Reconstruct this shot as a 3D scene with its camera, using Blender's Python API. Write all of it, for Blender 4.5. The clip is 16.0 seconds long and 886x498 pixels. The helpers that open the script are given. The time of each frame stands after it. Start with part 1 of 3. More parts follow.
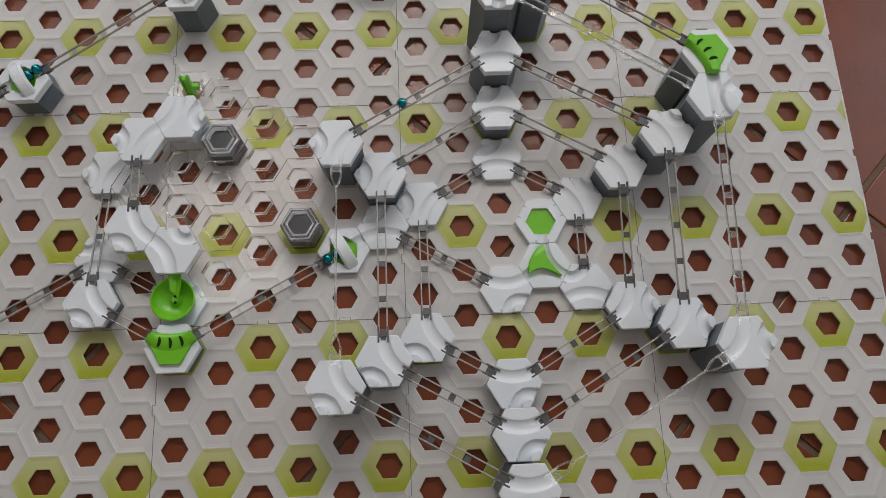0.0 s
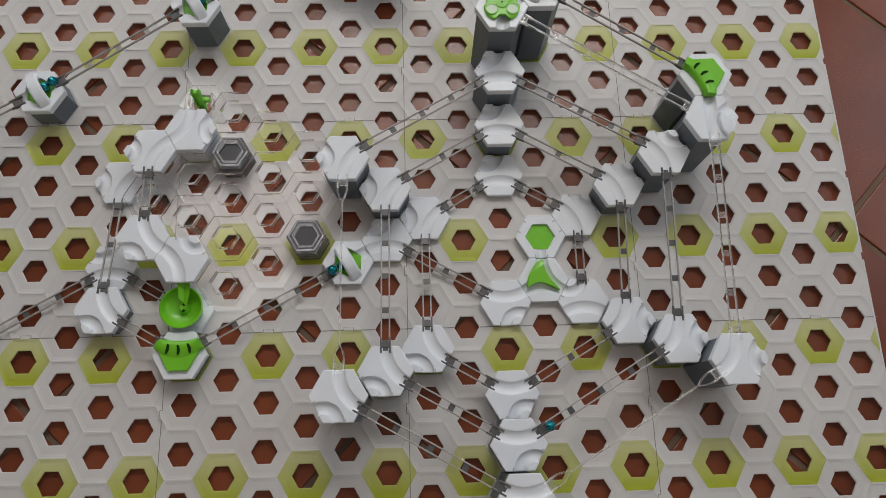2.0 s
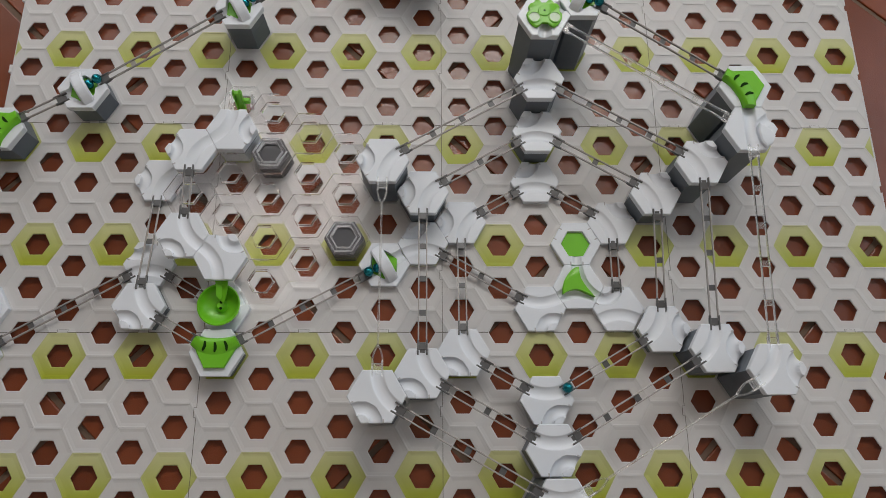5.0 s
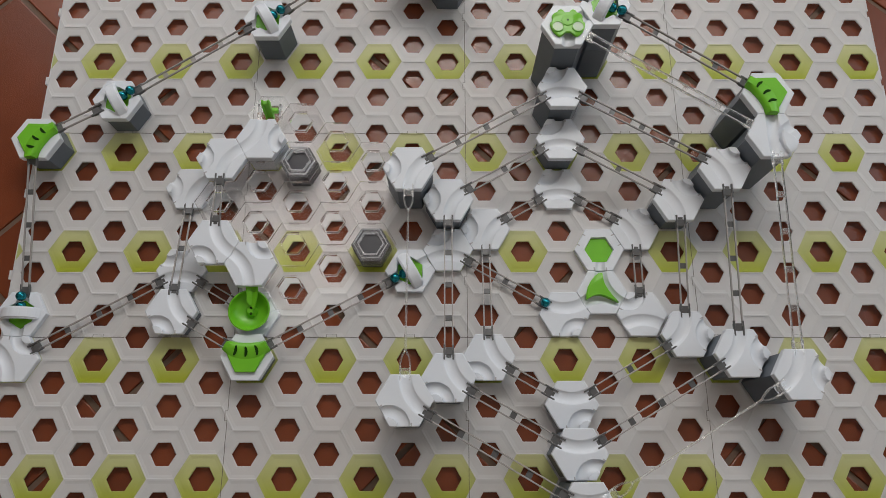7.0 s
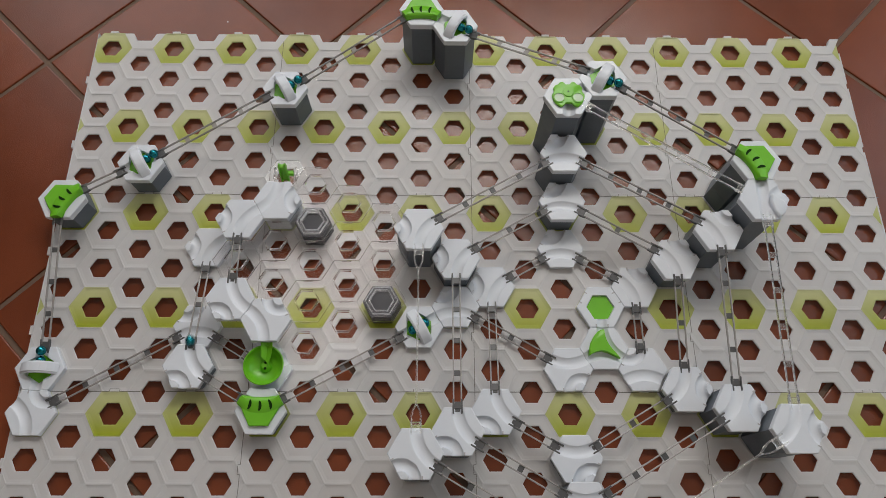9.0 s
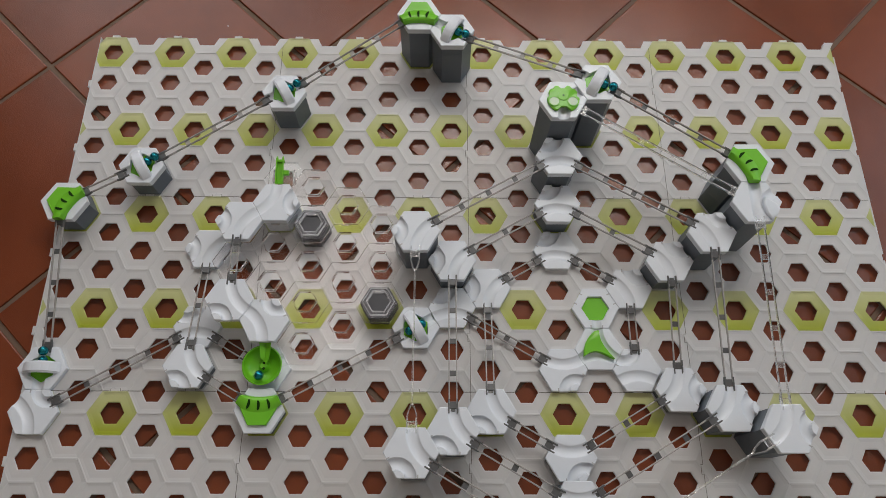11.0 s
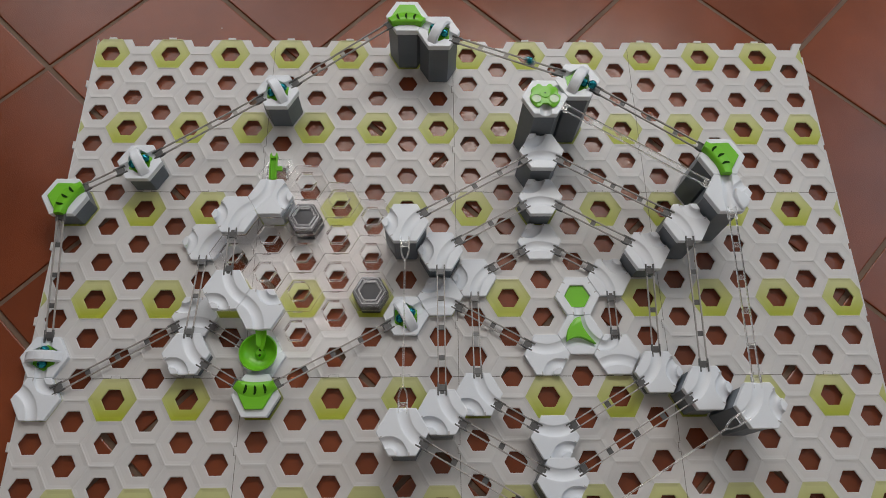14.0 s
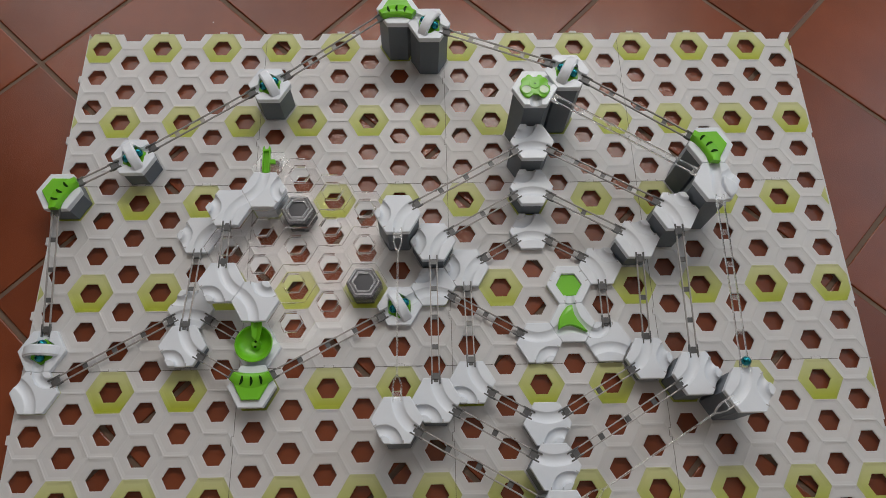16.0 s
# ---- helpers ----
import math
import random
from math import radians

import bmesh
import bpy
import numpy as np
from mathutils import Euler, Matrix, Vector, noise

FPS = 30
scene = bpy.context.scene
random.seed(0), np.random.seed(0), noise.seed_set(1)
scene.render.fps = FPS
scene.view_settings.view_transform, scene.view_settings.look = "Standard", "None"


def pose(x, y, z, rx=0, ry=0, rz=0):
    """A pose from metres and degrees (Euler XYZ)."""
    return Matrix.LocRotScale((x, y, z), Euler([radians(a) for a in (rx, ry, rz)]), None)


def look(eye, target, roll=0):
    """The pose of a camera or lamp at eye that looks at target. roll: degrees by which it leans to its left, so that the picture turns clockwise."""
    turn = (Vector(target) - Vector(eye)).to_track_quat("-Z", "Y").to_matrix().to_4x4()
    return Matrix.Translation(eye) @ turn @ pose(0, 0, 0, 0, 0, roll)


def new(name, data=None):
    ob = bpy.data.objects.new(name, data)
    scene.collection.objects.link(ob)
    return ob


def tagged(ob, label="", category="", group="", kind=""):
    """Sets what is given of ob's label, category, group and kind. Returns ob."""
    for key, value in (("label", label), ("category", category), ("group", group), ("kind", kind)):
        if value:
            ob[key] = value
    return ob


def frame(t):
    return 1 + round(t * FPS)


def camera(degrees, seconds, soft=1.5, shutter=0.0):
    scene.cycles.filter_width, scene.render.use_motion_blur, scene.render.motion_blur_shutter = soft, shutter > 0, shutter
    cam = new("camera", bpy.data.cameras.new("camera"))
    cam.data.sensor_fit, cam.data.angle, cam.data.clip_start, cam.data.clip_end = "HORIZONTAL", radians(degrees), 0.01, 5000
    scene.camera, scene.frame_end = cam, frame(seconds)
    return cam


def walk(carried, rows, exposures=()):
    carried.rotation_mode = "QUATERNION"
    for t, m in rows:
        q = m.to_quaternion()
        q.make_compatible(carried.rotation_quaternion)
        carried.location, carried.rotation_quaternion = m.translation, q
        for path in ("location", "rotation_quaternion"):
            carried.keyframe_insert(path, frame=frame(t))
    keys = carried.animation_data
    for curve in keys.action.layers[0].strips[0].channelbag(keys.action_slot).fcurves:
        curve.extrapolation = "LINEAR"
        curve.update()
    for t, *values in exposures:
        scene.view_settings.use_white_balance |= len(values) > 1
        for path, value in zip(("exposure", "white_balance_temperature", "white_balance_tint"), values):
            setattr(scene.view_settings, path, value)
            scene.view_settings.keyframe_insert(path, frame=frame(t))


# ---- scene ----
cam = camera(65.7, 16.0, soft=0.85, shutter=0.35)
PATH = [
    (0, (0.023, -0.28, 0.853), (0.084, 0.229, -1.08), 4.4),
    (0.5, (0.018, -0.278, 0.863), (0.088, 0.249, -1.065), 5.6),
    (1, (0.018, -0.272, 0.872), (0.09, 0.264, -1.053), 5.6),
    (1.5, (0.015, -0.271, 0.872), (0.092, 0.264, -1.054), 6.4),
    (2, (0.02, -0.277, 0.878), (0.082, 0.249, -1.05), 5.2),
    (2.5, (0.013, -0.29, 0.884), (0.073, 0.245, -1.042), 5.3),
    (3, (0.003, -0.294, 0.889), (0.052, 0.246, -1.036), 4.1),
    (3.5, (-0.015, -0.297, 0.874), (0.048, 0.268, -1.044), 4.7),
    (4, (-0.019, -0.288, 0.875), (0.041, 0.272, -1.044), 5.0),
    (6.5, (-0.03, -0.291, 0.886), (-0.012, 0.285, -1.029), 2.1),
    (7, (-0.034, -0.291, 0.891), (-0.029, 0.287, -1.024), 0.5),
    (7.5, (-0.043, -0.294, 0.894), (-0.034, 0.294, -1.018), 1.0),
    (8, (-0.045, -0.301, 0.906), (-0.037, 0.325, -0.993), 0.5),
    (8.5, (-0.051, -0.3, 0.917), (-0.031, 0.369, -0.968), 1.7),
    (9, (-0.054, -0.3, 0.929), (-0.03, 0.43, -0.934), 2.0),
    (11.5, (-0.044, -0.306, 0.943), (-0.03, 0.427, -0.918), 1.3),
    (12, (-0.048, -0.31, 0.949), (-0.03, 0.409, -0.918), 1.5),
    (12.5, (-0.053, -0.317, 0.957), (-0.02, 0.397, -0.91), 2.7),
    (13, (-0.05, -0.324, 0.964), (-0.018, 0.372, -0.911), 2.6),
    (13.5, (-0.05, -0.329, 0.968), (-0.006, 0.376, -0.903), 3.4),
    (14, (-0.047, -0.339, 0.971), (0.005, 0.41, -0.882), 3.6),
    (14.5, (-0.048, -0.338, 0.974), (0.015, 0.424, -0.874), 4.2),
    (15, (-0.039, -0.334, 0.979), (0.014, 0.42, -0.872), 3.1),
    (15.5, (-0.039, -0.338, 0.979), (0.017, 0.406, -0.877), 3.2),
    (16, (-0.041, -0.345, 0.98), (0.02, 0.383, -0.883), 3.7),
]
walk(cam, [(t, look(eye, target, roll)) for t, eye, target, roll in PATH])

# ---------------------------------------------------------------- sizes
P = 0.0578                      # pitch of the hexagon grid
R = P / math.sqrt(3)            # corner radius of a cell
HT = 0.0124                     # top of the base plates
FLOOR_Z = 0.0032                # top of the floor
U = 0.0175                      # half level of height
SEAT = HT - 0.0018              # where tiles sit in the cells
TH = 0.0100                     # thickness of a track tile
RT = R * 0.993                  # corner radius of a track tile
COLS, ROWS_N = 24, 15


def xy(c, r):
    return ((c - 11.5) * 0.8660254 * P, (7 - r) * P)


# ---------------------------------------------------------------- world and light
world = bpy.data.worlds.new("sky")
scene.world = world
world.use_nodes = True
wn = world.node_tree.nodes
sky = wn.new("ShaderNodeTexSky")
sky.sky_type, sky.sun_disc = "NISHITA", False
sky.sun_elevation, sky.sun_rotation = radians(40), radians(200)
world.node_tree.links.new(sky.outputs[0], wn["Background"].inputs[0])
wn["Background"].inputs[1].default_value = 0.12


def area_lamp(name, m, sx, sy, watts, colour):
    la = bpy.data.lights.new(name, "AREA")
    la.shape, la.size, la.size_y, la.energy, la.color = "RECTANGLE", sx, sy, watts, colour
    ob = new(name, la)
    ob.matrix_world = m
    return ob


# daylight enters by the glazed door in the north wall
area_lamp("north_door_daylight", look((-1.15, 1.70, 1.30), (-0.9, 0.0, 0.75)), 1.25, 1.9, 13.5, (1.0, 0.97, 0.93))
# added fill: an unseen high north window that brightens the back middle and right
area_lamp("north_fill_light", look((0.36, 1.70, 2.21), (0.2, 0.0, 0.4)), 1.5, 0.62, 31.5, (1.0, 0.965, 0.915))
# added fill: a cool lamp in an unseen east window brightens the right side
area_lamp("east_fill_light", look((2.36, 0.93, 1.55), (0.0, 0.55, 0.6)), 1.45, 1.45, 12.5, (0.74, 0.89, 1.0))

# ---------------------------------------------------------------- materials
MATS = {}


def material(name, colour, rough=0.5, metal=0.0, trans=0.0, ior=1.45, bump=0.0, bscale=200.0, vary=0.06, vscale=30.0, coat=0.0, spec=0.5, shine_through=0.0):
    m = bpy.data.materials.new(name)
    m.use_nodes = True
    n, l = m.node_tree.nodes, m.node_tree.links
    b = n["Principled BSDF"]
    b.inputs["Roughness"].default_value = rough
    b.inputs["Metallic"].default_value = metal
    b.inputs["Transmission Weight"].default_value = trans
    b.inputs["IOR"].default_value = ior
    b.inputs["Coat Weight"].default_value = coat
    b.inputs["Specular IOR Level"].default_value = spec
    tc = n.new("ShaderNodeTexCoord")
    no = n.new("ShaderNodeTexNoise")
    no.inputs["Scale"].default_value = vscale
    no.inputs["Detail"].default_value = 4
    l.new(tc.outputs["Object"], no.inputs["Vector"])
    ra = n.new("ShaderNodeMapRange")
    ra.inputs["To Min"].default_value, ra.inputs["To Max"].default_value = 1 - vary, 1 + vary
    l.new(no.outputs["Fac"], ra.inputs["Value"])
    mx = n.new("ShaderNodeVectorMath")
    mx.operation = "SCALE"
    mx.inputs[0].default_value = colour
    l.new(ra.outputs[0], mx.inputs["Scale"])
    l.new(mx.outputs[0], b.inputs["Base Color"])
    if bump:
        nb = n.new("ShaderNodeTexNoise")
        nb.inputs["Scale"].default_value = bscale
        nb.inputs["Detail"].default_value = 3
        l.new(tc.outputs["Object"], nb.inputs["Vector"])
        bp = n.new("ShaderNodeBump")
        bp.inputs["Strength"].default_value = bump
        bp.inputs["Distance"].default_value = 0.001
        l.new(nb.outputs["Fac"], bp.inputs["Height"])
        l.new(bp.outputs[0], b.inputs["Normal"])
    if shine_through:
        # thin shell of translucent plastic
        tl = n.new("ShaderNodeBsdfTranslucent")
        tl.inputs["Color"].default_value = (0.88, 0.90, 0.93, 1)
        ms = n.new("ShaderNodeMixShader")
        ms.inputs[0].default_value = shine_through
        l.new(b.outputs[0], ms.inputs[1])
        l.new(tl.outputs[0], ms.inputs[2])
        l.new(ms.outputs[0], n["Material Output"].inputs["Surface"])
    MATS[name] = m
    return m


WHITE = material("white_abs", (0.70, 0.735, 0.79), 0.34, bump=0.05, bscale=900, vary=0.03)
PLATE = material("plate_plastic", (0.74, 0.735, 0.735), 0.40, shine_through=0.27, bump=0.08, bscale=700, vary=0.05, vscale=14)
GREEN = material("green_plastic", (0.16, 0.50, 0.02), 0.32, bump=0.04, bscale=600, vary=0.06)
DARK = material("dark_grey_plastic", (0.120, 0.140, 0.166), 0.45, bump=0.10, bscale=900, vary=0.10)
material("pillar_grey", (0.060, 0.060, 0.066), 0.4, bump=0.1, bscale=900, vary=0.08)
SMOKE = material("smoke_grey_rail", (0.36, 0.342, 0.330), 0.28, vary=0.08)
CLIP = material("dark_clip", (0.098, 0.098, 0.10), 0.38, vary=0.08)
CLEAR = material("clear_plastic", (0.91, 0.885, 0.88), 0.12, trans=1.0, ior=1.28, vary=0.005, spec=0.5)
CLEAR_RAIL = material("clear_rail_plastic", (0.93, 0.93, 0.93), 0.26, trans=1.0, ior=1.25, vary=0.01)
MILK_RAIL = material("milky_rail_plastic", (0.74, 0.73, 0.71), 0.25, trans=0.60, ior=1.3, vary=0.03)
FROST = material("milky_clear_plastic", (0.86, 0.85, 0.84), 0.12, trans=0.92, ior=1.35, vary=0.02)
PALE = material("pale_grey_rail", (0.50, 0.49, 0.48), 0.22, trans=0.45, ior=1.35, vary=0.05)
# whitened clear plastic: the glints on the rims are put into the colour
RIM = material("glint_white_rim", (0.93, 0.93, 0.95), 0.16, trans=0.70, ior=1.4, vary=0.02)
# near-black for solid inserts that paint the shade inside slots and small holes
SLOT = material("slot_shadow", (0.012, 0.04, 0.006), 0.9, vary=0.05, spec=0.1)
# mid-grey that paints the shading inside the rail slots
SLIT = material("slit_shade_grey", (0.42, 0.42, 0.43), 0.5, vary=0.05)
CUP = material("pale_cup", (0.46, 0.59, 0.40), 0.3, vary=0.05)
# dark colour for the shade in the gaps between plates
SEAM = material("seam_shade", (0.16, 0.15, 0.14), 0.8, vary=0.1)
MARBLE = material("teal_marble", (0.014, 0.22, 0.27), 0.10, metal=0.85, vary=0.04)
# dark brown for the unseen west wall, to cut bounce and floor reflections
WALL_DARK = material("light_absorbing_wall", (0.085, 0.050, 0.030), 0.5, bump=0.15, bscale=60, vary=0.25, vscale=5)
WALL = material("wall_paint", (0.74, 0.69, 0.62), 0.85, bump=0.1, bscale=120, vary=0.04, vscale=3)
CEIL = material("ceiling_paint", (0.80, 0.79, 0.77), 0.9, vary=0.03, vscale=3)
WOODF = material("window_frame_paint", (0.75, 0.74, 0.72), 0.5, vary=0.03)


def lime_material():
    """Lime print that fades from pale to full across each cell."""
    m = material("lime_print", (0.5, 0.5, 0.1), 0.42, shine_through=0.20, bump=0.08, bscale=700)
    n, l = m.node_tree.nodes, m.node_tree.links
    tc = n.new("ShaderNodeTexCoord")
    sp = n.new("ShaderNodeSeparateXYZ")
    l.new(tc.outputs["Object"], sp.inputs[0])
    mr = n.new("ShaderNodeMapRange")
    mr.inputs["From Min"].default_value, mr.inputs["From Max"].default_value = -0.026, 0.026
    l.new(sp.outputs["Y"], mr.inputs["Value"])
    cr = n.new("ShaderNodeValToRGB")
    cr.color_ramp.elements[0].color = (0.40, 0.46, 0.020, 1)
    cr.color_ramp.elements[1].color = (0.64, 0.65, 0.33, 1)
    l.new(mr.outputs[0], cr.inputs[0])
    l.new(cr.outputs[0], n["Principled BSDF"].inputs["Base Color"])
    return m


LIME = lime_material()


def terracotta():
    m = material("terracotta", (0.30, 0.095, 0.045), 0.35, spec=0.50, bump=0.30, bscale=620, vary=0.2, vscale=9)
    n, l = m.node_tree.nodes, m.node_tree.links
    b = n["Principled BSDF"]
    tc = n.new("ShaderNodeTexCoord")
    oi = n.new("ShaderNodeObjectInfo")
    no = n.new("ShaderNodeTexNoise")
    no.inputs["Scale"].default_value, no.inputs["Detail"].default_value = 7, 6
    l.new(tc.outputs["Object"], no.inputs["Vector"])
    ad = n.new("ShaderNodeMath")
    ad.operation = "ADD"
    mu = n.new("ShaderNodeMath")
    mu.operation = "MULTIPLY"
    mu.inputs[1].default_value = 0.35
    l.new(oi.outputs["Random"], mu.inputs[0])
    l.new(no.outputs["Fac"], ad.inputs[0])
    l.new(mu.outputs[0], ad.inputs[1])
    cr = n.new("ShaderNodeValToRGB")
    cr.color_ramp.elements[0].position, cr.color_ramp.elements[1].position = 0.3, 0.95
    cr.color_ramp.elements[0].color = (0.120, 0.0300, 0.0125, 1)
    cr.color_ramp.elements[1].color = (0.216, 0.0545, 0.0215, 1)
    l.new(ad.outputs[0], cr.inputs[0])
    l.new(cr.outputs[0], b.inputs["Base Color"])
    nr = n.new("ShaderNodeTexNoise")
    nr.inputs["Scale"].default_value = 40
    l.new(tc.outputs["Object"], nr.inputs["Vector"])
    rr = n.new("ShaderNodeMapRange")
    rr.inputs["To Min"].default_value, rr.inputs["To Max"].default_value = 0.12, 0.20
    l.new(nr.outputs["Fac"], rr.inputs["Value"])
    l.new(rr.outputs[0], b.inputs["Roughness"])
    return m


TERRA = terracotta()
GROUT = material("grout", (0.150, 0.098, 0.068), 0.8, bump=0.3, bscale=300, vary=0.2)


# ---------------------------------------------------------------- mesh helpers
def mesh_of(name, bm, mat, smooth=False):
    me = bpy.data.meshes.new(name)
    bmesh.ops.recalc_face_normals(bm, faces=bm.faces)
    if smooth:
        for f in bm.faces:
            f.smooth = True
        for e in bm.edges:
            if len(e.link_faces) == 2 and e.calc_face_angle(0) > radians(38):
                e.smooth = False
    bm.to_mesh(me)
    bm.free()
    me.materials.append(mat)
    return me


def thing(name, m, label, category, group="", kind=""):
    ob = new(name)
    ob.empty_display_size = 0.01
    ob.matrix_world = m
    return tagged(ob, label, category, group, kind)


def piece(name, me, parent, m=None, label=""):
    ob = new(name, me)
    ob.parent = parent
    if m is not None:
        ob.matrix_basis = m
    if me.materials[0] in (CLEAR, CLEAR_RAIL, FROST):
        ob.visible_shadow = False
    return tagged(ob, label)


def box(bm, x0, x1, y0, y1, z0, z1, bevel=0.0):
    g = bmesh.ops.create_cube(bm, size=1.0)
    vs = g["verts"]
    for v in vs:
        v.co = Vector((x0 if v.co.x < 0 else x1, y0 if v.co.y < 0 else y1, z0 if v.co.z < 0 else z1))
    if bevel:
        es = list({e for v in vs for e in v.link_edges})
        bmesh.ops.bevel(bm, geom=es, offset=bevel, segments=2, affect="EDGES", profile=0.5)
    return vs


def loft(bm, rings, cap0=True, cap1=True):
    """Skins closed rings of points."""
    vr = [[bm.verts.new(p) for p in ring] for ring in rings]
    for a, b in zip(vr, vr[1:]):
        for i in range(len(a)):
            j = (i + 1) % len(a)
            bm.faces.new((a[i], a[j], b[j], b[i]))
    if cap0:
        bm.faces.new(list(reversed(vr[0])))
    if cap1:
        bm.faces.new(vr[-1])
    return vr


def hexring(rad, z, turn=0.0):
    return [Vector((rad * math.cos(radians(60 * i + turn)), rad * math.sin(radians(60 * i + turn)), z)) for i in range(6)]


def circle(rad, z, n=24, cx=0.0, cy=0.0):
    return [Vector((cx + rad * math.cos(2 * math.pi * i / n), cy + rad * math.sin(2 * math.pi * i / n), z)) for i in range(n)]


def hex_apothem(x, y):
    return max(abs(y), abs(x) * 0.8660254 + abs(y) * 0.5)


# ---------------------------------------------------------------- track tiles
A_T = RT * 0.8660254


def arc_distance(x, y, theta, wide):
    """Distance from the middle line of a wide (120 degree) or tight (60 degree) curve."""
    if wide:
        cx, cy, rad = 2 * A_T * math.cos(radians(theta)), 2 * A_T * math.sin(radians(theta)), A_T * math.sqrt(3)
    else:
        cx, cy, rad = RT * math.cos(radians(theta)), RT * math.sin(radians(theta)), RT / 2
    return abs(math.hypot(x - cx, y - cy) - rad)


def groove(d, half, depth, steep=0.75):
    if d >= half:
        return 0.0
    return depth * (1 - (d / half) ** 2) ** steep


def relief_tile(name, depth_of, mat, n=32, th=TH):
    """A hexagonal tile whose top is cut by the depth function."""
    bm = bmesh.new()
    verts = {}

    def vert(x, y):
        k = (round(x * 1e5), round(y * 1e5))
        if k not in verts:
            edge = A_T - hex_apothem(x, y)
            z = th - depth_of(x, y) - (0.0007 if edge < 1e-5 else 0.0)
            verts[k] = bm.verts.new((x, y, z))
        return verts[k]

    rim = []
    for s in range(6):
        a = Vector((math.cos(radians(60 * s)), math.sin(radians(60 * s)))) * RT
        b = Vector((math.cos(radians(60 * s + 60)), math.sin(radians(60 * s + 60)))) * RT
        pts = {}
        rows = [i / (n - 1) * 0.97 for i in range(n)] + [1.0]
        for i, f in enumerate(rows):
            for j in range(i + 1):
                q = (a * (1 - j / i) + b * (j / i)) * f if i else Vector((0, 0))
                pts[i, j] = vert(q.x, q.y)
        for i in range(1, n + 1):
            for j in range(i):
                bm.faces.new((pts[i - 1, j], pts[i, j], pts[i, j + 1]))
                if j < i - 1:
                    bm.faces.new((pts[i - 1, j], pts[i, j + 1], pts[i - 1, j + 1]))
        rim += [pts[n, j] for j in range(n)]
    low = []
    for v in rim:
        q = Vector(v.co)
        low.append(bm.verts.new((q.x * 0.985, q.y * 0.985, 0.0)))
    for i in range(len(rim)):
        j = (i + 1) % len(rim)
        bm.faces.new((rim[i], low[i], low[j], rim[j]))
    bm.faces.new(list(reversed(low)))
    return mesh_of(name, bm, mat, smooth=True)


def curve_depth(x, y):
    if math.hypot(x - RT * math.cos(radians(120)), y - RT * math.sin(radians(120))) < 0.0094:
        return -0.0012
    d = groove(arc_distance(x, y, 270, True), 0.0074, 0.0030)
    return max(d, groove(arc_distance(x, y, 120, False), 0.0066, 0.0050, 0.38))


def junction_depth(x, y):
    return max(groove(arc_distance(x, y, 330, True), 0.0070, 0.0036), groove(abs(x), 0.0080, 0.0048))


def cannon_depth(x, y):
    return max(groove(abs(x), 0.0078, 0.0060) if abs(y) > 0.012 else 0.0, 0.0065 if hex_apothem(y, x) < 0.0165 else 0.0)


def fan_depth(x, y):
    return groove(arc_distance(x, y, 270, True), 0.0082, 0.006)


def basin_depth(x, y):
    return 0.005 if hex_apothem(x, y) < 0.0165 else (groove(abs(x), 0.006, 0.004) if y < -0.01 else 0.0)


CURVE = relief_tile("curve_tile", curve_depth, WHITE)
JUNCTION = relief_tile("junction_tile", junction_depth, WHITE)
CANNON = relief_tile("cannon_tile", cannon_depth, WHITE)
FAN = relief_tile("fan_tile", fan_depth, WHITE)
BASIN = relief_tile("basin_tile", basin_depth, WHITE)


def slot_mesh():
    """A pair of small rail slots at a tile's side: solid bars in the grey of their shade."""
    bm = bmesh.new()
    for s in (-1, 1):
        box(bm, s * 0.0080 - 0.0008, s * 0.0080 + 0.0008, A_T - 0.0042, A_T + 0.0002, TH - 0.0014, TH + 0.0001)
    return mesh_of("slots", bm, SLIT)


SLOTS = slot_mesh()


def top_of(n):
    return SEAT + n * U


def tile_pose(c, r, n, turn):
    x, y = xy(c, r)
    return pose(x, y, top_of(n), 0, 0, turn)


def curve_tile(c, r, n, theta, label="white plastic curve tile with two grooves"):
    t = thing("curve_tile", tile_pose(c, r, n, theta - 270), label, "track tile", "track tiles")
    piece("body", CURVE, t)
    for s in (90, 150):
        piece("rail_slot", SLOTS, t, pose(0, 0, 0, 0, 0, s - 90), "grey rail slots")
    return t


# ---------------------------------------------------------------- height blocks
def block_mesh(h):
    bm = bmesh.new()
    r0 = RT * 0.905
    loft(bm, [hexring(r0 * 0.997, 0.0), hexring(r0 * 0.9995, 0.0002), hexring(r0, h - 0.0002), hexring(r0 * 0.998, h), hexring(r0 * 0.72, h), hexring(r0 * 0.68, h - 0.006)])
    return mesh_of("height_block", bm, DARK)


BLOCK2, BLOCK1 = block_mesh(2 * U - 0.0001), block_mesh(U - 0.0001)


def stack(c, r, n):
    x, y = xy(c, r)
    z, left = SEAT, n
    while left > 0:
        k = 2 if left >= 2 else 1
        ob = new("height_block", BLOCK2 if k == 2 else BLOCK1)
        ob.matrix_world = pose(x, y, z)
        tagged(ob, "dark grey hexagonal plastic height block" if k == 2 else "low dark grey hexagonal plastic height block", "height block", "height blocks")
        z += k * U
        left -= k


# ---------------------------------------------------------------- rails
def rail_bar_mesh(length, mat, w=0.0016, h=0.0030):
    bm = bmesh.new()
    box(bm, -w / 2, w / 2, -length / 2, length / 2, -h / 2, h / 2, 0.0004)
    return mesh_of("rail_bar", bm, mat)


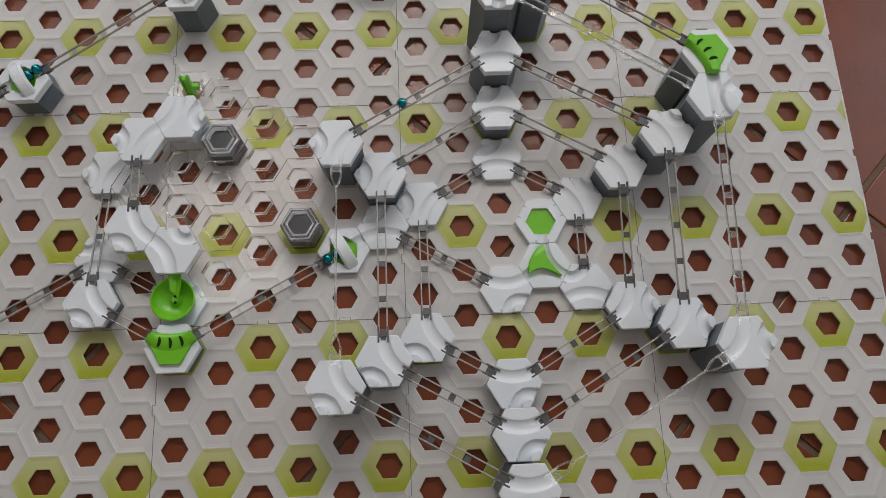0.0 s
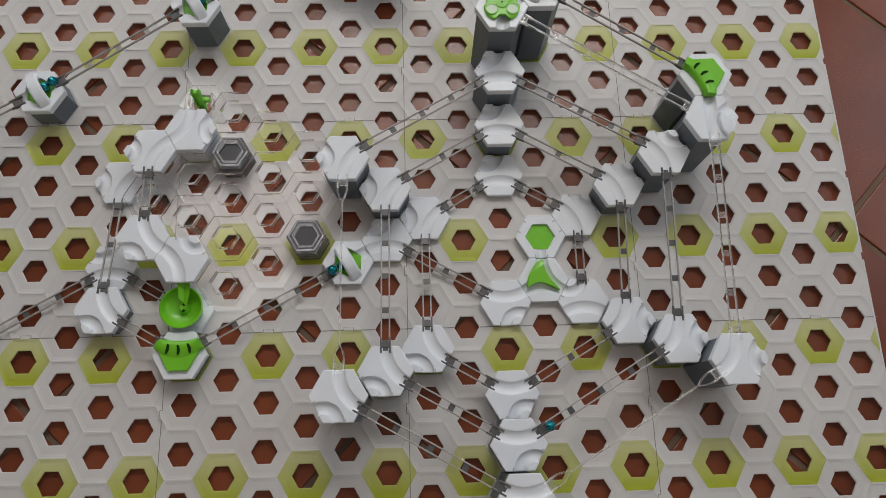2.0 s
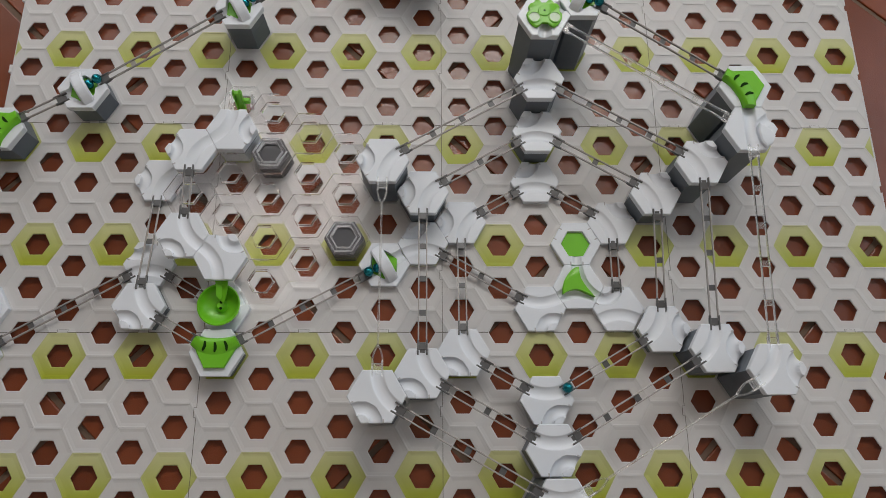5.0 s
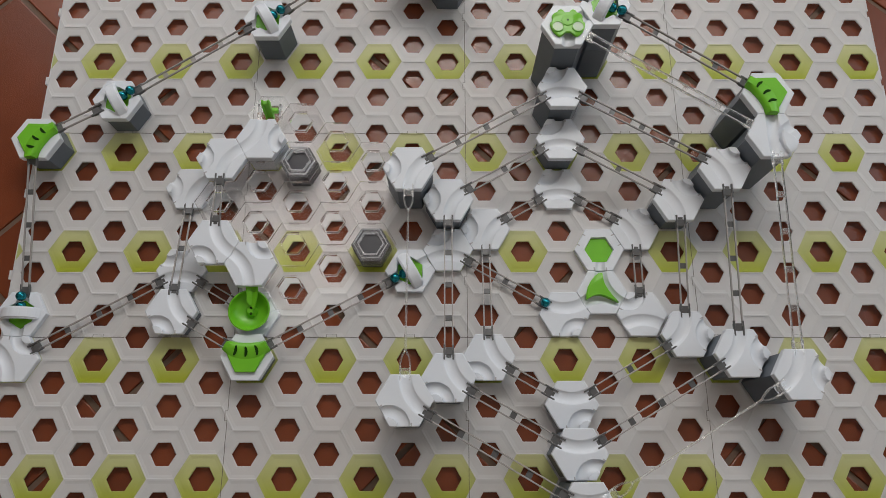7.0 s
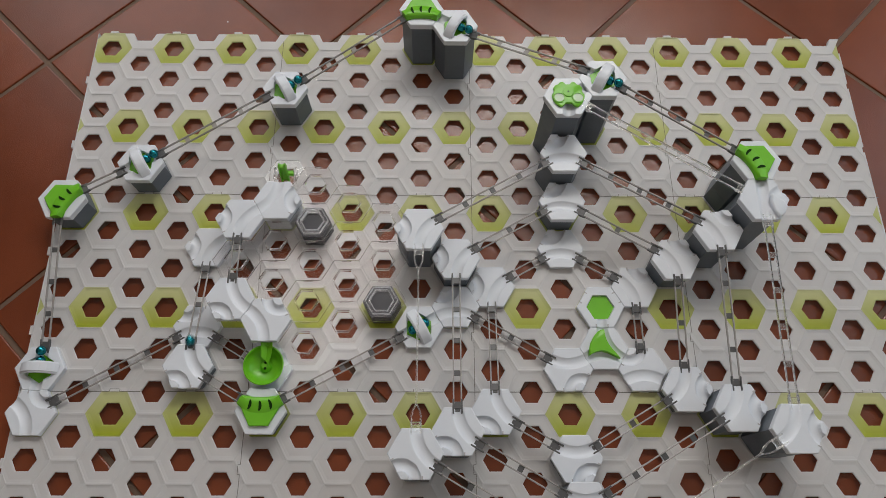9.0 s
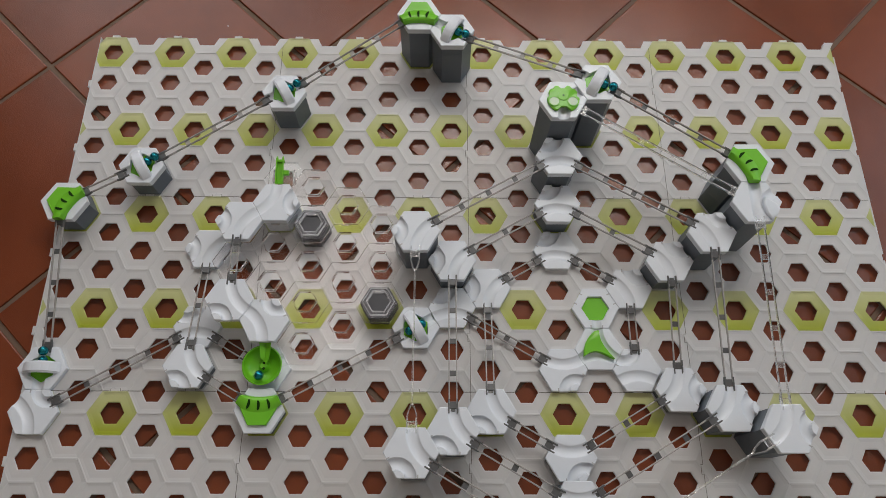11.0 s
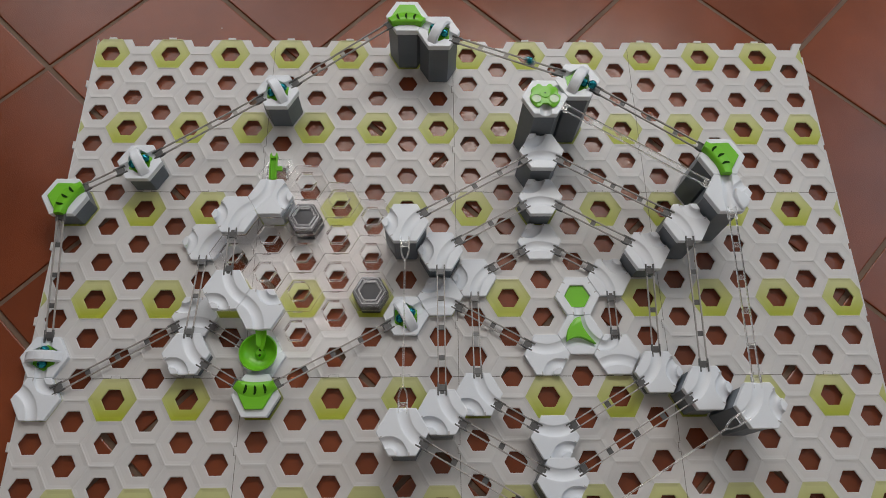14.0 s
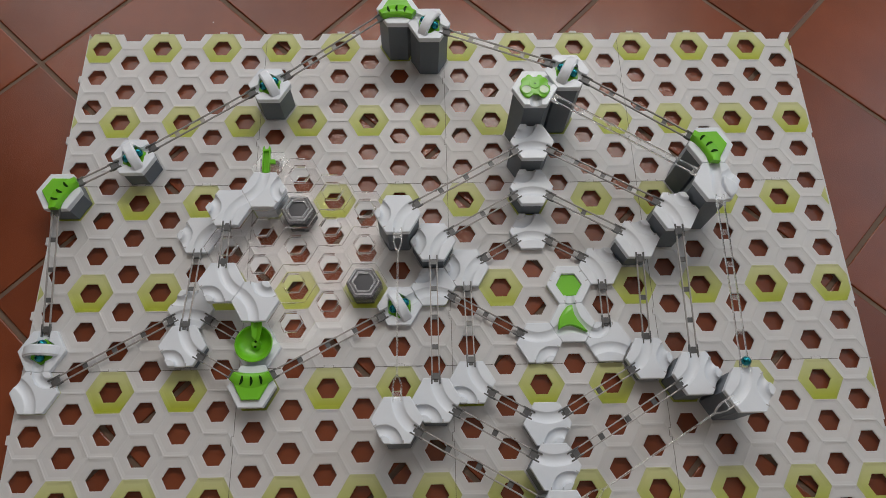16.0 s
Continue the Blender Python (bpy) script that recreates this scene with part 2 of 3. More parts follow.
def clip_mesh(mat):
    bm = bmesh.new()
    box(bm, -0.0062, 0.0062, -0.0045, 0.0045, -0.0032, 0.0006, 0.0006)
    for s in (-1, 1):
        box(bm, s * 0.0053 - 0.001, s * 0.0053 + 0.001, -0.0105, 0.0075, -0.0018, 0.0020, 0.0004)
    box(bm, -0.003, 0.003, -0.0078, -0.0040, -0.0030, -0.0005, 0.0004)
    return mesh_of("clip", bm, mat)


def tie_mesh(mat):
    bm = bmesh.new()
    box(bm, -0.0046, 0.0046, -0.0035, 0.0035, -0.0020, -0.0004, 0.0003)
    return mesh_of("tie", bm, mat)


CLIPS = {"smoke": clip_mesh(CLIP), "clear": clip_mesh(FROST), "mixed": clip_mesh(CLIP), "pale": clip_mesh(CLIP)}
TIES = {"smoke": tie_mesh(CLIP), "clear": tie_mesh(FROST), "mixed": tie_mesh(SMOKE), "pale": tie_mesh(SMOKE)}
LABELS = {"smoke": "smoke-grey plastic double rail with dark clips", "clear": "clear plastic double rail", "mixed": "pale translucent plastic double rail with dark clips",
          "pale": "clear whitish plastic double rail with grey ties", "single": "clear plastic single-beam rail with forked ends"}
BARS = {}


def rail(a, b, style="smoke"):
    """A rail from tile a to tile b, each (column, row, half levels)."""
    (ax, ay), (bx, by) = xy(*a[:2]), xy(*b[:2])
    za, zb = top_of(a[2]) + TH - 0.0022, top_of(b[2]) + TH - 0.0022
    pa, pb = Vector((ax, ay, za)), Vector((bx, by, zb))
    flat = Vector((bx - ax, by - ay, 0)).normalized()
    pa, pb = pa + flat * (A_T + 0.001), pb - flat * (A_T + 0.001)
    d = pb - pa
    length = d.length
    yaw = math.degrees(math.atan2(d.y, d.x)) - 90
    pitch = math.degrees(math.atan2(d.z, math.hypot(d.x, d.y)))
    mid = (pa + pb) / 2
    t = thing("track_rail", pose(*mid, pitch, 0, yaw), LABELS[style], "rail", "rails between the tiles")
    if style == "single":
        beam = rail_bar_mesh(length - 0.052, FROST, 0.0024, 0.0028)
        piece("beam", beam, t)
        for s in (-1, 1):
            for k in (-1, 1):
                bm = bmesh.new()
                path = [(0.0006 * k, 0.0), (0.0035 * k, -0.006), (0.0056 * k, -0.014), (0.0056 * k, -0.034)]
                rings = []
                for x, y in path:
                    rings.append([Vector((x - 0.001, y, -0.0015)), Vector((x + 0.001, y, -0.0015)), Vector((x + 0.001, y, 0.0015)), Vector((x - 0.001, y, 0.0015))])
                loft(bm, rings)
                piece("fork", mesh_of("fork", bm, FROST), t, pose(0, s * (length / 2 - 0.027), 0, 0, 0, 0 if s < 0 else 180))
            piece("clip", CLIPS["clear"], t, pose(0, s * (length / 2 - 0.002), 0, 0, 0, 0 if s < 0 else 180))
        return t
    key = (round(length, 4), style)
    if key not in BARS:
        BARS[key] = rail_bar_mesh(length - 0.006, CLEAR_RAIL if style == "clear" else MILK_RAIL if style == "pale" else PALE if style == "mixed" else SMOKE, 0.0017 if style != "clear" else 0.0016)
    for s in (-1, 1):
        piece("rail_bar", BARS[key], t, pose(s * 0.0048, 0, 0))
        piece("clip", CLIPS[style], t, pose(0, s * (length / 2 - 0.002), 0, 0, 0, 0 if s < 0 else 180))
    k = max(1, round(length / 0.048))
    for i in range(1, k):
        piece("tie", TIES[style], t, pose(0, -length / 2 + i * length / k, 0))
    return t


# ---------------------------------------------------------------- special tiles
def fan_meshes():
    """Green band over the curved channel, and the lower flat behind it."""
    bm = bmesh.new()
    cy, mid = -2 * A_T, A_T * math.sqrt(3)
    rows = []
    for k in range(21):
        f = radians(90 - 31 + 62 * k / 20)
        end = abs(k - 10) / 10
        inn, out = mid - 0.0096 + 0.0036 * end ** 2, mid + 0.0118 - 0.0045 * end ** 2
        crest = TH + 0.0080 + 0.0008 * end ** 4
        q = []
        for rad, z in ((inn, TH - 0.002), (inn + 0.0003, TH + 0.0040), (inn + 0.0022, crest - 0.0012), (mid - 0.0040, crest), (mid + 0.0010, crest - 0.0002), (mid + 0.0070, crest - 0.0022), (out, TH + 0.0041), (out, TH - 0.002)):
            q.append(Vector((rad * math.cos(f), cy + rad * math.sin(f), z)))
        rows.append(q)
    loft(bm, rows)
    band = mesh_of("band", bm, GREEN, True)
    bm = bmesh.new()
    ring = [(-0.0235, -0.0030), (0.0235, -0.0030), (0.0205, 0.0030), (0.0118, 0.0190), (-0.0118, 0.0190), (-0.0205, 0.0030)]
    loft(bm, [[Vector((x, y, TH - 0.001)) for x, y in ring], [Vector((x, y, TH + 0.0036)) for x, y in ring], [Vector((x * 0.95, y * 0.97, TH + 0.0044)) for x, y in ring]])
    flat = mesh_of("flat", bm, GREEN)
    # solid dark lens laid on the hood for the shade in a slot
    bm = bmesh.new()
    lens = [(0.0018 * math.cos(2 * math.pi * i / 18) - 0.0012 * math.cos(math.pi * math.sin(2 * math.pi * i / 18) / 2), 0.0064 * math.sin(2 * math.pi * i / 18)) for i in range(18)]
    loft(bm, [[Vector((x * k, y * k, z)) for x, y in lens] for z, k in ((-0.0010, 1.0), (0.0004, 1.0), (0.0002, 0.8))])
    return band, flat, mesh_of("slot", bm, SLOT)


BAND, FLAT, FANSLOT = fan_meshes()


def fan_tile(c, r, n, theta):
    t = thing("deflector_tile", tile_pose(c, r, n, theta - 270), "white hexagonal tile with a slotted green deflector", "track tile", "deflector tiles")
    piece("body", FAN, t)
    band = piece("hood", BAND, t, None, "green slotted hood")
    piece("back_plate", FLAT, t, None, "green sloping back plate")
    cy, mid = -2 * A_T, A_T * math.sqrt(3)
    for k in (-1, 0, 1):
        f = radians(90 + 14.5 * k)
        piece("slot", FANSLOT, band, pose((mid + 0.0022) * math.cos(f), cy + (mid + 0.0022) * math.sin(f), TH + 0.0077, 0, 0, 14.5 * k) @ Matrix.Rotation(radians(-12), 4, "X"), "dark slot")
    return t


def cannon(c, r, n, out):
    """Magnetic cannon: marbles leave towards the angle out."""
    t = thing("magnet_cannon", tile_pose(c, r, n, out - 90), "white hexagonal magnetic cannon tile with arched bridge", "marble cannon", "marble cannons")
    piece("body", CANNON, t)
    bm = bmesh.new()
    prof = [(-0.0262, 0.0), (-0.0225, 0.0090), (-0.0150, 0.0180), (-0.0065, 0.0235), (0.0065, 0.0235), (0.0150, 0.0180), (0.0225, 0.0090), (0.0262, 0.0)]
    inner = [(-0.0200, 0.0), (-0.0165, 0.0070), (-0.0110, 0.0135), (-0.0045, 0.0170), (0.0045, 0.0170), (0.0110, 0.0135), (0.0165, 0.0070), (0.0200, 0.0)]
    rings = []
    for (x, z), (u, w) in zip(prof, inner):
        rings.append([Vector((x, -0.0070, z * 0.66 + TH - 0.001)), Vector((x, 0.0070, z * 0.66 + TH - 0.001)), Vector((u, 0.0084, w * 0.58 + TH - 0.001)), Vector((u, -0.0084, w * 0.58 + TH - 0.001))])
    loft(bm, rings)
    bmesh.ops.bevel(bm, geom=bm.edges[:], offset=0.0014, segments=3, affect="EDGES")
    piece("bridge", mesh_of("bridge", bm, WHITE, True), t, None, "white arched bridge")
    bm = bmesh.new()
    loft(bm, [hexring(0.0185, TH - 0.0064, 30), hexring(0.0185, TH - 0.0052, 30)])
    piece("inlay", mesh_of("inlay", bm, GREEN), t, None, "green inlay under the bridge")
    bm = bmesh.new()
    loft(bm, [circle(0.0060, 0, 16), circle(0.0060, 0.010, 16)])
    piece("magnet", mesh_of("magnet", bm, DARK, True), t, pose(0, 0.005, TH + 0.001, 90))
    return t


def plain_mesh(name, rings, mat, smooth=True, caps=(True, True)):
    bm = bmesh.new()
    loft(bm, rings, *caps)
    return mesh_of(name, bm, mat, smooth)


PILLAR = plain_mesh("pillar", [hexring(R * 0.75, 0.0), hexring(R * 0.76, 0.001), hexring(R * 0.77, 2 * U - 0.0045), hexring(R * 0.755, 2 * U - 0.0035), hexring(R * 0.49, 2 * U - 0.0035), hexring(R * 0.475, 2 * U - 0.0060)], MATS["pillar_grey"], False)

# ---------------------------------------------------------------- room: unseen, shapes the bounce light
def room():
    x0, x1, y0, y1, h = -2.6, 2.4, -1.9, 1.75, 2.6

    def slab(name, *b, mat=WALL):
        bm = bmesh.new()
        box(bm, *b)
        return tagged(new(name, mesh_of(name, bm, mat)), kind="structure")

    def pierced(name, span, depth, holes, along_x):
        bm = bmesh.new()
        parts, last = [], span[0]
        for a0, a1, z0, z1 in holes:
            parts += [(last, a0, -0.02, h), (a0, a1, -0.02, z0), (a0, a1, z1, h)]
            last = a1
        parts.append((last, span[1], -0.02, h))
        for s0, s1, t0, t1 in parts:
            if along_x:
                box(bm, s0, s1, depth, depth + 0.2, t0, t1)
            else:
                box(bm, depth, depth + 0.2, s0, s1, t0, t1)
        tagged(new(name, mesh_of(name, bm, WALL)), kind="structure")

    def window(name, depth, a0, a1, z0, z1, along_x):
        w = tagged(new(name), kind="structure")
        m = (a0 + a1) / 2
        for b0, b1, t0, t1 in ((a0, a0 + 0.06, z0, z1), (a1 - 0.06, a1, z0, z1), (a0 + 0.06, a1 - 0.06, z0, z0 + 0.06), (a0 + 0.06, a1 - 0.06, z1 - 0.06, z1), (m - 0.03, m + 0.03, z0 + 0.06, z1 - 0.06)):
            bm = bmesh.new()
            if along_x:
                box(bm, b0, b1, depth + 0.08, depth + 0.14, t0, t1, 0.004)
            else:
                box(bm, depth + 0.08, depth + 0.14, b0, b1, t0, t1, 0.004)
            piece("window_frame", mesh_of("window_frame", bm, WOODF), w)

    # unseen west wall kept dark to dim the left; pale south wall adds bounce
    slab("wall_west", x0 - 0.12, x0, y0, y1, -0.02, h, mat=WALL_DARK)
    slab("wall_south", x0, x1, y0 - 0.12, y0, -0.02, h)
    pierced("wall_north", (x0, x1), y1, ((-1.82, -0.48, 0.06, 2.30), (-0.42, 1.14, 1.86, 2.56)), True)
    pierced("wall_east", (y0, y1), x1, ((0.15, 1.70, 0.8, 2.3),), False)
    window("window_1", y1, -1.82, -0.48, 0.06, 2.30, True)
    # unseen window added around the east fill lamp
    window("added_window_2", x1, 0.15, 1.70, 0.8, 2.3, False)
    # unseen window added around the high north fill lamp
    window("added_window_3", y1, -0.42, 1.14, 1.86, 2.56, True)
    slab("ceiling", x0, x1, y0, y1, h, h + 0.1, mat=CEIL)
    return x0, x1, y0, y1


RX0, RX1, RY0, RY1 = room()

# terracotta floor: square tiles laid on the diagonal
TILE, FX, FY, FTURN = 0.298, -0.0390, -0.0278, 46.0


def floor():
    base = new("floor")
    tagged(base, "terracotta floor tiles with dark joints", kind="structure")
    bm = bmesh.new()
    box(bm, RX0, RX1, RY0, RY1, -0.06, FLOOR_Z - 0.003)
    piece("joint", mesh_of("joint", bm, GROUT), base)
    bm = bmesh.new()
    g = TILE / 2 - 0.0038
    box(bm, -g, g, -g, g, -0.010, 0.0, 0.0018)
    me = mesh_of("floor_tile", bm, TERRA)
    rng = random.Random(4)
    rot = Matrix.Rotation(radians(FTURN), 4, "Z")
    for i in range(-13, 14):
        for j in range(-13, 14):
            q = rot @ Vector((i * TILE, j * TILE, 0)) + Vector((FX, FY, 0))
            if RX0 < q.x < RX1 and RY0 < q.y < RY1:
                piece("floor_tile", me, base, pose(q.x, q.y, FLOOR_Z - 0.0004 * rng.random(), rng.uniform(-0.06, 0.06), rng.uniform(-0.06, 0.06), FTURN + 90 * rng.randrange(4)))


floor()


def dust():
    """Fine pale specks on the floor beside the plates."""
    rng = random.Random(11)
    bm = bmesh.new()
    for k in range(45):
        x, y = rng.uniform(-0.95, 0.95), rng.uniform(-0.3, 0.75)
        if abs(x) < 0.63 and y < 0.42:
            continue
        s = rng.uniform(0.0005, 0.0012)
        q = bmesh.ops.create_icosphere(bm, subdivisions=1, radius=s)["verts"]
        for v in q:
            v.co = Vector((v.co.x * rng.uniform(0.8, 1.6) + x, v.co.y + y, v.co.z * 0.5 + s * 0.4 + FLOOR_Z))
    ob = new("dust", mesh_of("dust", bm, WALL))
    tagged(ob, "pale dust specks on the terracotta floor", "dust", kind="stuff")


dust()


# ---------------------------------------------------------------- base plates
A_C = P / 2


EDGE_W, EDGE_E = -0.735 * R, 0.80 * R


def cell_profile(mat, cut=None):
    """One cell: raised rim, sloping dish, chamfered hexagonal hole, a rib at the top; cut: the plate's straight edge."""
    bm = bmesh.new()
    loft(bm, [hexring(R * 0.9999, -0.0090), hexring(R * 0.9999, 0.0), hexring(R * 0.972, 0.0), hexring(R * 0.955, -0.00030), hexring(R * 0.82, -0.00080),
              hexring(R * 0.514, -0.00095), hexring(R * 0.482, -0.00140), hexring(R * 0.476, -0.0026)], False, False)
    if cut is not None:
        bmesh.ops.bisect_plane(bm, geom=bm.verts[:] + bm.edges[:] + bm.faces[:], plane_co=(cut, 0, 0), plane_no=(1 if cut > 0 else -1, 0, 0), clear_outer=True)
    k = 0.46 * R
    box(bm, -k, k, A_C - 0.0016, A_C - 0.0004, -0.001, 0.00020)
    return mesh_of("cell", bm, mat)


CELL, CELL_LIME = cell_profile(PLATE), cell_profile(LIME)
CELLS_W = cell_profile(PLATE, EDGE_W), cell_profile(LIME, EDGE_W)
CELLS_E = cell_profile(PLATE, EDGE_E), cell_profile(LIME, EDGE_E)


def dish_z(dx, dy):
    d = hex_apothem(dx, dy) / A_C
    xs = (0.49, 0.508, 0.82, 0.955, 0.972, 0.996, 1.0)
    zs = (-0.0016, -0.00095, -0.00080, -0.00030, 0.0, 0.0, 0.0)
    return float(np.interp(d, xs, zs))


def surface(x, y):
    """Height of the plates' top at a point."""
    best = None
    c0 = round(x / (0.8660254 * P) + 11.5)
    for c in (c0 - 1, c0, c0 + 1):
        off = 0.5 if c % 2 else 0.0
        r = round(7 - y / P - off) + off
        q = xy(c, r)
        d = hex_apothem(x - q[0], y - q[1])
        if best is None or d < best[0]:
            best = (d, x - q[0], y - q[1])
    return HT + dish_z(best[1], best[2])


# dark ribbon laid on the surface; paints the shade of a plate gap
def seam_strip(points, w=0.00045):
    bm = bmesh.new()
    pts = []
    for (ax, ay), (bx, by) in zip(points, points[1:]):
        k = max(1, int(math.hypot(bx - ax, by - ay) / 0.003))
        pts += [(ax + (bx - ax) * i / k, ay + (by - ay) * i / k) for i in range(k)]
    pts.append(points[-1])
    rows = []
    for i, (x, y) in enumerate(pts):
        a, b = pts[max(0, i - 1)], pts[min(len(pts) - 1, i + 1)]
        d = Vector((b[0] - a[0], b[1] - a[1])).normalized()
        nx, ny = -d.y * w, d.x * w
        z = surface(x, y) + 0.00035
        rows.append((bm.verts.new((x + nx, y + ny, z)), bm.verts.new((x - nx, y - ny, z))))
    for (a, b), (c, d) in zip(rows, rows[1:]):
        bm.faces.new((a, b, d, c))
    return mesh_of("seam", bm, SEAM)


def tab_mesh():
    bm = bmesh.new()
    box(bm, -0.0062, 0.0062, -0.0008, 0.0030, -0.004, 0.0006, 0.0004)
    return mesh_of("tab", bm, PLATE)


TAB = tab_mesh()


def edge_mesh():
    """Rim between two even columns of the back edge, notched at the odd column."""
    bm = bmesh.new()
    h = A_C
    pts = [(-R * 0.5, 0.0), (R * 0.5, 0.0), (R * 0.999, h), (R * 0.56, h), (R * 0.36, h * 0.52), (-R * 0.36, h * 0.52), (-R * 0.56, h), (-R * 0.999, h)]
    loft(bm, [[Vector((x, y, -0.0090)) for x, y in pts], [Vector((x, y, -0.0012)) for x, y in pts], [Vector((x * 0.985, y, -0.0008)) for x, y in pts]])
    return mesh_of("edge", bm, PLATE)


def wedge_mesh(cut, mat):
    """Sliver of the next column's cell that the plate's straight edge leaves."""
    bm = bmesh.new()
    s = 1 if cut > 0 else -1
    k = A_C * (abs(cut) / R - 0.5) / 0.5
    pts = [(s * R * 0.5, 0.0), (cut, k), (cut, -k)]
    loft(bm, [[Vector((x, y, -0.0090)) for x, y in pts], [Vector((x, y, -0.0006)) for x, y in pts]])
    return mesh_of("edge", bm, mat)


def border_mesh(cut, notch):
    """Upright wall along a plate's straight side, one cell long."""
    bm = bmesh.new()
    s = 1 if cut > 0 else -1
    w = 0.0022 if s > 0 else -0.0009
    box(bm, min(cut, cut + w), max(cut, cut + w), -A_C, A_C - (0.010 if notch else 0.0), -0.0090, -0.0002)
    return mesh_of("border", bm, PLATE)


EDGE_TOP = edge_mesh()
WEDGES = {(cut, lime): wedge_mesh(cut, LIME if lime else PLATE) for cut in (EDGE_W, EDGE_E) for lime in (False, True)}
BORDERS = {(cut, notch): border_mesh(cut, notch) for cut in (EDGE_W, EDGE_E) for notch in (False, True)}


def plate(pc, pr):
    c0, r0 = pc * 6, pr * 5
    ox, oy = xy(c0, r0)
    t = thing("base_plate", pose(ox, oy, HT), "pale grey hexagon-cell plastic base plate with lime cells", "base plate", "base plates on the floor")
    for c in range(c0, c0 + 6):
        for i in range(5):
            r = r0 + i + (0.5 if c % 2 else 0.0)
            x, y = xy(c, r)
            lime = (i == 0 and c % 2 == 0) or (i == 2 and c % 2 == 1)
            kinds = CELLS_W if c == 0 else CELLS_E if c == COLS - 1 else (CELL, CELL_LIME)
            piece("cell", kinds[lime], t, pose(x - ox, y - oy, 0), "lime-printed cell" if lime else "")
        if c % 2 == 0:
            x, y = xy(c, r0 - 0.5)
            piece("tab", TAB, t, pose(x - ox, y - oy + 0.0005, 0))
        elif pr == 0:
            x, y = xy(c, 0)
            piece("edge", EDGE_TOP, t, pose(x - ox, y - oy, 0))
    for i in range(5):
        if pc == 0:
            x, y = xy(0, r0 + i)
            piece("edge", WEDGES[EDGE_W, i == 2], t, pose(x - ox, y - oy - A_C, 0))
            piece("border", BORDERS[EDGE_W, False], t, pose(x - ox, y - oy, 0))
            if i % 2 == 1:
                piece("tab", TAB, t, pose(x - ox + EDGE_W - 0.0014, y - oy - 0.004, 0, 0, 0, 90))
        if pc == 3:
            x, y = xy(23, r0 + i + 0.5)
            piece("edge", WEDGES[EDGE_E, i == 0], t, pose(x - ox, y - oy + A_C, 0))
            piece("border", BORDERS[EDGE_E, i % 2 == 1], t, pose(x - ox, y - oy, 0))
    # dark strips for the shaded gap to the plate above
    if pr > 0:
        for c in range(c0, c0 + 6):
            x, y = xy(c, r0 - 0.5)
            if c % 2 == 0:
                me = seam_strip([(x - R * 0.55, y), (x - 0.0065, y), (x - 0.0065, y + 0.0034), (x + 0.0065, y + 0.0034), (x + 0.0065, y), (x + R * 0.55, y)])
                piece("seam", me, t, pose(-ox, -oy, -HT))
            else:
                for s in (-1, 1):
                    me = seam_strip([(x + s * R * 0.95, y), (x + s * R * 0.50, y)])
                    piece("seam", me, t, pose(-ox, -oy, -HT))
    if pc > 0:
        x = xy(c0 - 0.5, 0)[0]
        ya, yb = xy(0, r0 - 0.25)[1], xy(0, r0 + 4.75)[1]
        pts = [(x, ya)]
        for k in range(5):
            yk = ya - (k + 0.45) * P
            if k in (1, 3):
                pts += [(x, yk + 0.006), (x - 0.003, yk + 0.006), (x - 0.003, yk - 0.006), (x, yk - 0.006)]
        pts.append((x, yb))
        piece("seam", seam_strip(pts, 0.00035), t, pose(-ox, -oy, -HT))
    return t


# ---------------------------------------------------------------- the run
S = {}


def put(kind, c, r, n, *a, **k):
    S[c, r] = n
    stack(c, r, n)
    return kind(c, r, n, *a, **k)


for c, r, n, theta in ((14, 4, 4, 270), (14, 5, 2, 270), (14, 6, 0, 270), (10, 6, 4, 330), (11, 6.5, 2, 330), (12, 7, 0, 330), (18, 6, 4, 210), (17, 6.5, 2, 210), (16, 7, 0, 210),
                       (17, 9.5, 1, 150), (18, 10, 3, 150), (19, 10.5, 5, 150), (14, 11, 1, 90), (14, 12, 3, 90), (14, 13, 5, 90), (12, 10, 1, 30), (11, 10.5, 3, 30), (10, 11, 5, 30),
                       (11, 7.5, 0, 270), (14, 9, 0, 90), (16, 9, 0, 270), (4, 8, 0, 270), (4, 9, 1, 30), (0, 10, 0, 210), (4, 6, 0, 330)):
    put(curve_tile, c, r, n, theta)
for c, r, theta in ((6, 5, 150), (5, 5.5, 330), (5, 7.5, 30), (6, 8, 210)):
    S[c, r] = 2
    curve_tile(c, r, 2, theta)
for c, r, n, theta in ((10, 0, 5, 270), (0, 5, 2, 330), (19, 4.5, 6, 210), (6, 10, 1, 90)):
    put(fan_tile, c, r, n, theta)
for c, r, n, out in ((11, 0.5, 5, -30), (6, 2, 3, 30), (2, 4, 2, 30), (0, 9, 0, 90), (15, 2.5, 7, -30), (10, 8, 0, 210)):
    put(cannon, c, r, n, out)


def junction_tile(c, r, n):
    t = thing("junction_tile", tile_pose(c, r, n, 0), "white three-way junction tile with raised dividers", "track tile", "track tiles")
    piece("body", JUNCTION, t)
    bm = bmesh.new()
    ring = [(0.0065, -0.004), (0.0085, -0.018), (0.0135, -0.0265), (0.0215, -0.0215), (0.0265, -0.011), (0.0225, -0.004), (0.0150, 0.001), (0.0095, 0.006)]
    loft(bm, [[Vector((x, y, TH - 0.002)) for x, y in ring], [Vector((x, y, TH + 0.0042)) for x, y in ring], [Vector((0.015 + (x - 0.015) * 0.82, -0.011 + (y + 0.011) * 0.85, TH + 0.0056)) for x, y in ring]])
    piece("wing", mesh_of("wing", bm, WHITE, True), t, None, "white leaf-shaped wing")
    return t


